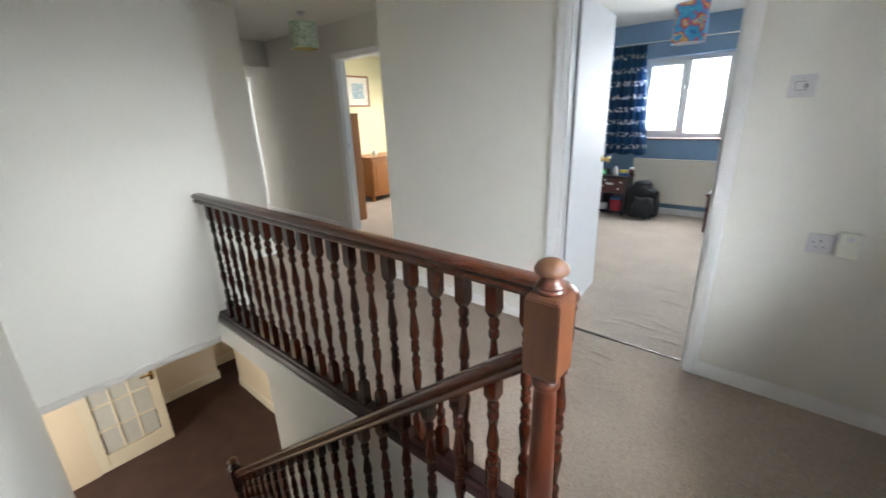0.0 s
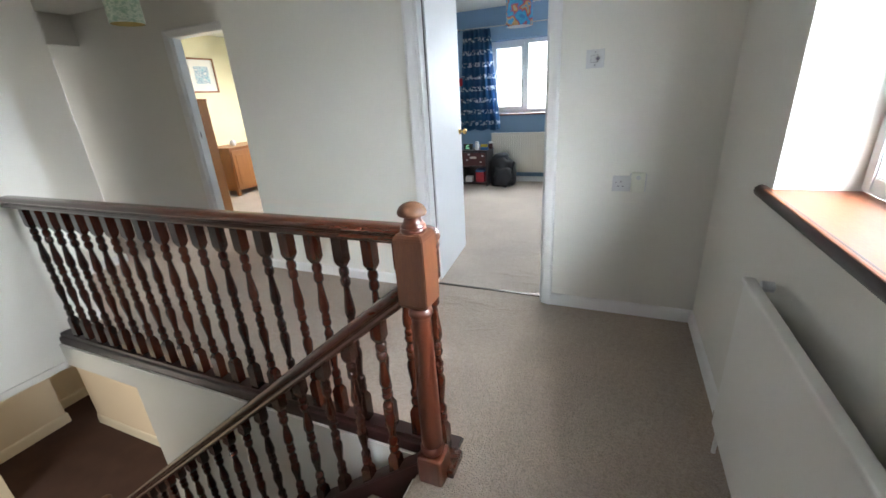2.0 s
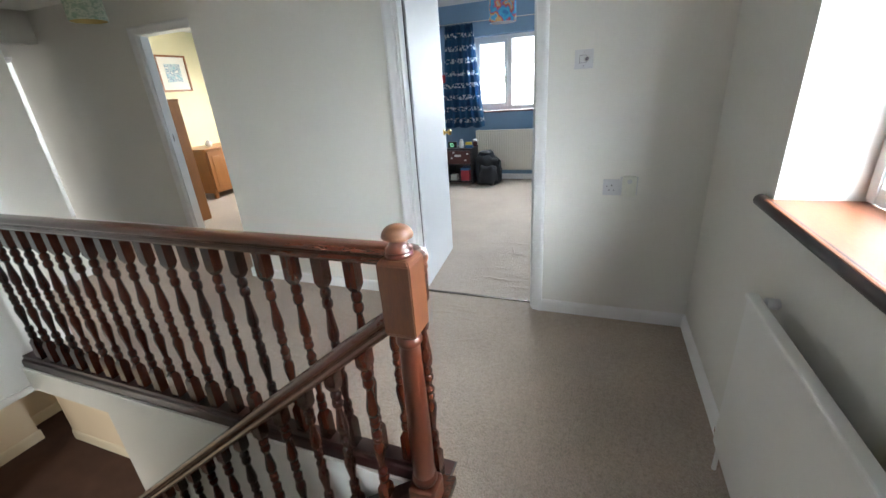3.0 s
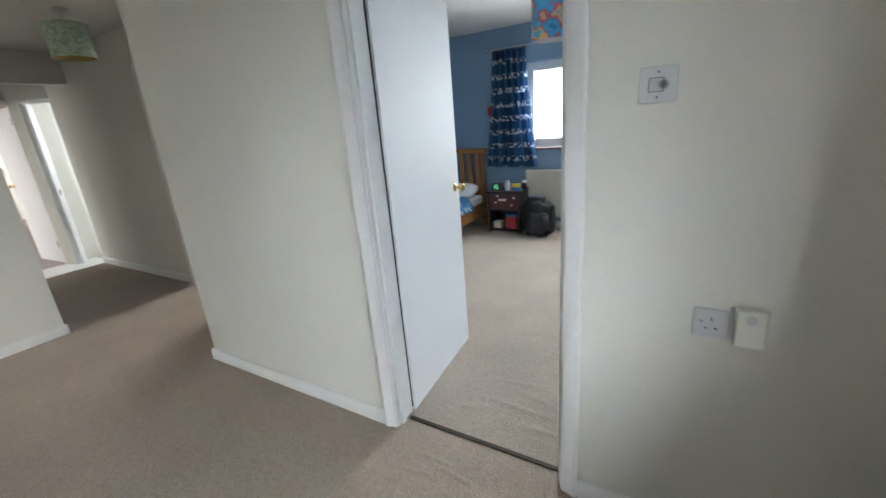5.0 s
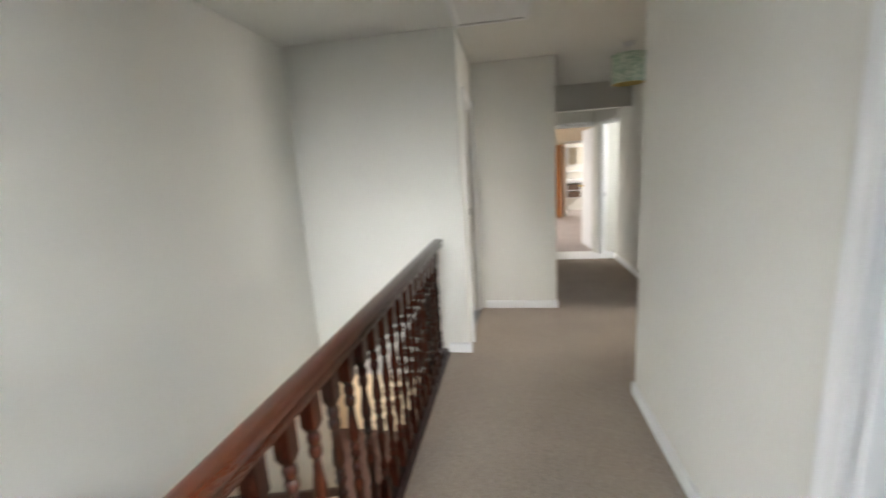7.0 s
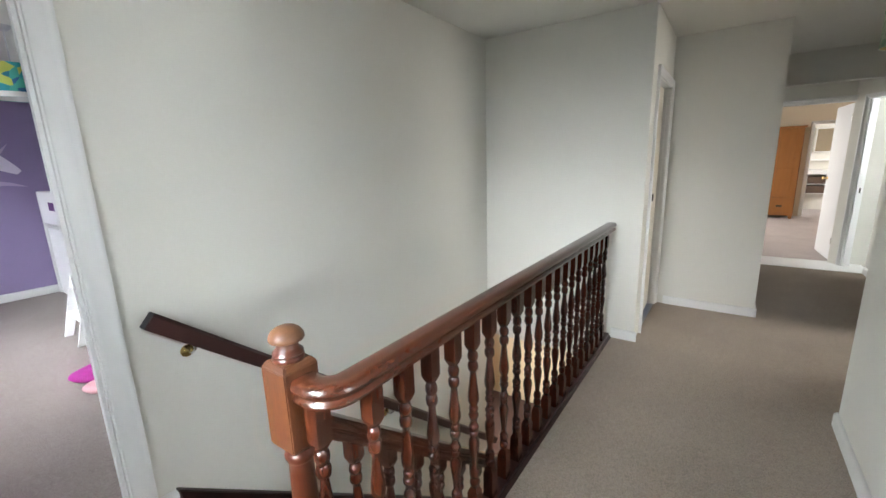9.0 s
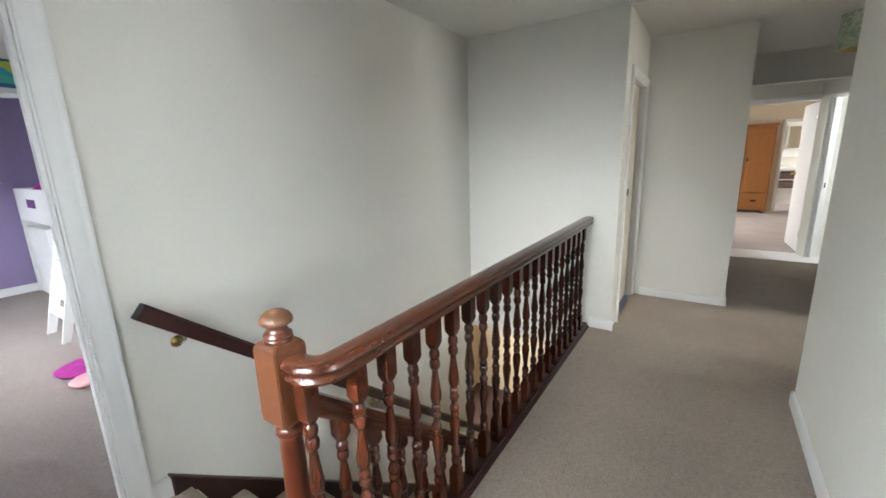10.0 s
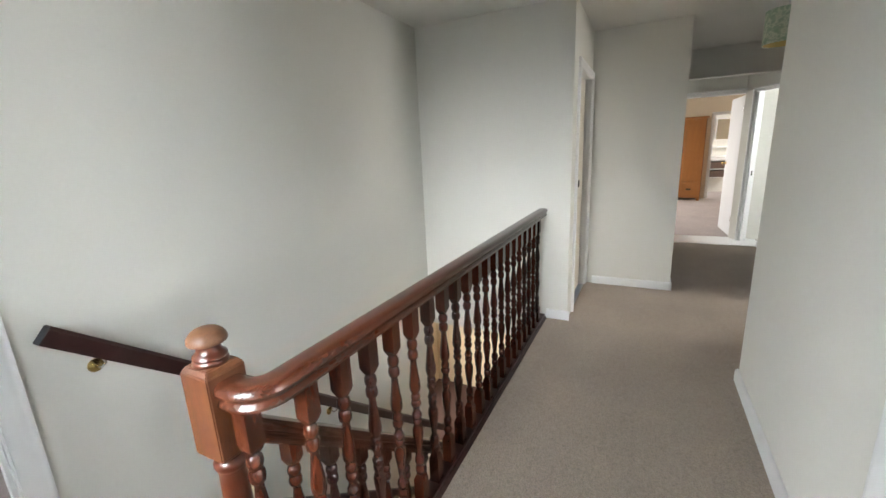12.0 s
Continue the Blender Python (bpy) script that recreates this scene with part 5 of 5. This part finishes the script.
for y in (0.02, 0.435):
    dd = part("door", round_box(0.56, 0.578, y, y + 0.395, 0.11, 0.70, 0.004), oak, cab)
    part("panel", round_box(0.578, 0.583, y + 0.06, y + 0.335, 0.18, 0.63, 0.004), oak, dd)
    knob((0.578, y + (0.36 if y < 0.2 else 0.035), 0.42), "x", dd, dark_metal)
tagged(link_mesh("ornament", lathe(((0.03, 0.75), (0.05, 0.77), (0.045, 0.81), (0.02, 0.84), (0.012, 0.85)), 16, (-5.45, 4.95, 0)), white_card, True), "small white ornament on the oak cabinet", "ornament")
bc = thing("bookcase", "tall narrow oak bookcase just inside the yellow room", "bookcase", (-4.80, 3.50, 0))
part("side_panel", round_box(0.40, 0.43, 0.0, 0.30, 0, 1.42, 0.004), oak, bc)
part("side_panel", round_box(-0.43, -0.40, 0.0, 0.30, 0, 1.42, 0.004), oak, bc)
part("top", round_box(-0.43, 0.43, -0.01, 0.31, 1.42, 1.445, 0.004), oak, bc)
part("back_panel", boxes((-0.40, 0.40, 0.0, 0.012, 0.05, 1.42)), oak, bc)
for z in (0.06, 0.40, 0.74, 1.08):
    part("shelf", boxes((-0.40, 0.40, 0.012, 0.29, z, z + 0.02)), oak, bc)

# ---- end bedroom and shower room ----
wd = thing("wardrobe", "golden oak wardrobe with a drawer below panelled doors", "wardrobe", (-10.9, 3.05, 0))
part("carcass", round_box(-0.5, 0.0, -0.95, 0.02, 0.06, 1.86, 0.006), oak, wd)
part("cornice", round_box(-0.53, 0.03, -0.98, 0.05, 1.86, 1.905, 0.01), oak, wd)
for y in (-0.95, -0.05):
    for x in (-0.5, -0.06):
        part("foot", round_box(x, x + 0.06, y, y + 0.06, 0, 0.07, 0.004), oak, wd)
for y0, y1 in ((-0.93, -0.47), (-0.46, 0.0)):
    dd = part("door", round_box(0.0, 0.022, y0, y1, 0.46, 1.82, 0.004), oak, wd)
    part("panel", round_box(0.020, 0.028, y0 + 0.09, y1 - 0.09, 1.18, 1.72, 0.004), oak, dd)
    part("panel", round_box(0.020, 0.028, y0 + 0.09, y1 - 0.09, 0.56, 1.06, 0.004), oak, dd)
    part("handle", round_box(0.022, 0.045, (y1 - 0.055 if y0 < -0.6 else y0 + 0.02), (y1 - 0.02 if y0 < -0.6 else y0 + 0.055), 1.12, 1.20, 0.006), dark_metal, dd)
    dr = part("drawer", round_box(0.0, 0.022, y0, y1, 0.10, 0.44, 0.004), oak, wd)
    part("handle", round_box(0.022, 0.045, (y0 + y1) / 2 - 0.05, (y0 + y1) / 2 + 0.05, 0.25, 0.29, 0.008), dark_metal, dr)
door_frame("door_frame_7", "y", -11.43, -11.55, 3.27, 3.97, 1.94, "white frame of the shower room's doorway")
cbn = thing("mirror_cabinet", "white bathroom mirror cabinet above a ledge", "cabinet", (-12.95, 3.70, 1.36))
part("body", round_box(0.0, 0.12, -0.22, 0.22, 0.0, 0.55, 0.006), gloss_white, cbn)
part("mirror", boxes((0.12, 0.123, -0.20, 0.20, 0.02, 0.53)), mirror_glass, cbn, "mirrored door")
structure("shower_room_ledge", round_box(-12.95, -12.8, 2.5, 5.1, 1.16, 1.20, 0.006), gloss_white, "white tiled ledge", "ledge")
van = thing("vanity_unit", "white basin on a shelf unit with dark towels", "vanity unit", (-12.95, 3.58, 0))
part("basin", round_box(0.0, 0.42, -0.30, 0.30, 0.84, 0.96, 0.03, 3), gloss_white, van)
part("side_panel", round_box(0.0, 0.38, -0.28, -0.26, 0.4, 0.84, 0.004), gloss_white, van)
part("side_panel", round_box(0.0, 0.38, 0.26, 0.28, 0.4, 0.84, 0.004), gloss_white, van)
part("shelf", round_box(0.0, 0.38, -0.26, 0.26, 0.62, 0.635, 0.003), gloss_white, van)
part("shelf", round_box(0.0, 0.38, -0.26, 0.26, 0.40, 0.415, 0.003), gloss_white, van)
for z in (0.415, 0.635):
    tagged(link_mesh("towel", round_box(-12.93, -12.58, 3.34, 3.82, z + 0.001, z + 0.17, 0.03, 3), brown_cloth), "folded dark brown towels on the vanity shelf", "towel")

# ---- hall below ----
gd = thing("glazed_door", "cream glazed hall door with small frosted panes, ajar", "door", (-5.52, 0.335, LOW))
Wd, Hd = 0.78, 1.98
part("stile", round_box(-0.02, 0.02, 0.0, 0.10, 0.01, Hd, 0.004), hall_gloss, gd)
part("stile", round_box(-0.02, 0.02, Wd - 0.10, Wd, 0.01, Hd, 0.004), hall_gloss, gd)
part("bottom_rail", round_box(-0.02, 0.02, 0.10, Wd - 0.10, 0.01, 0.22, 0.004), hall_gloss, gd)
part("top_rail", round_box(-0.02, 0.02, 0.10, Wd - 0.10, Hd - 0.11, Hd, 0.004), hall_gloss, gd)
pw, ph = (Wd - 0.2) / 3, (Hd - 0.33) / 5
for i in (1, 2):
    part("glazing_bar", round_box(-0.014, 0.014, 0.10 + pw * i - 0.011, 0.10 + pw * i + 0.011, 0.22, Hd - 0.11, 0.004), hall_gloss, gd)
for j in range(1, 5):
    part("glazing_bar", round_box(-0.013, 0.013, 0.10, Wd - 0.10, 0.22 + ph * j - 0.011, 0.22 + ph * j + 0.011, 0.004), hall_gloss, gd)
for i in range(3):
    for j in range(5):
        part("pane", boxes((-0.004, 0.004, 0.10 + pw * i + 0.011, 0.10 + pw * (i + 1) - 0.011, 0.22 + ph * j + 0.011, 0.22 + ph * (j + 1) - 0.011)), frosted, gd)
part("lock_plate", round_box(0.02, 0.026, Wd - 0.075, Wd - 0.03, 0.95, 1.10, 0.003), brass, gd)
part("lever", round_box(0.026, 0.06, Wd - 0.17, Wd - 0.045, 1.03, 1.05, 0.006), brass, gd, "brass lever handle")
structure("recess_shelf", round_box(-5.6, -5.05, 2.17, 2.42, -1.64, -1.615, 0.004), hall_gloss, "cream shelf of the hall recess", "shelf")
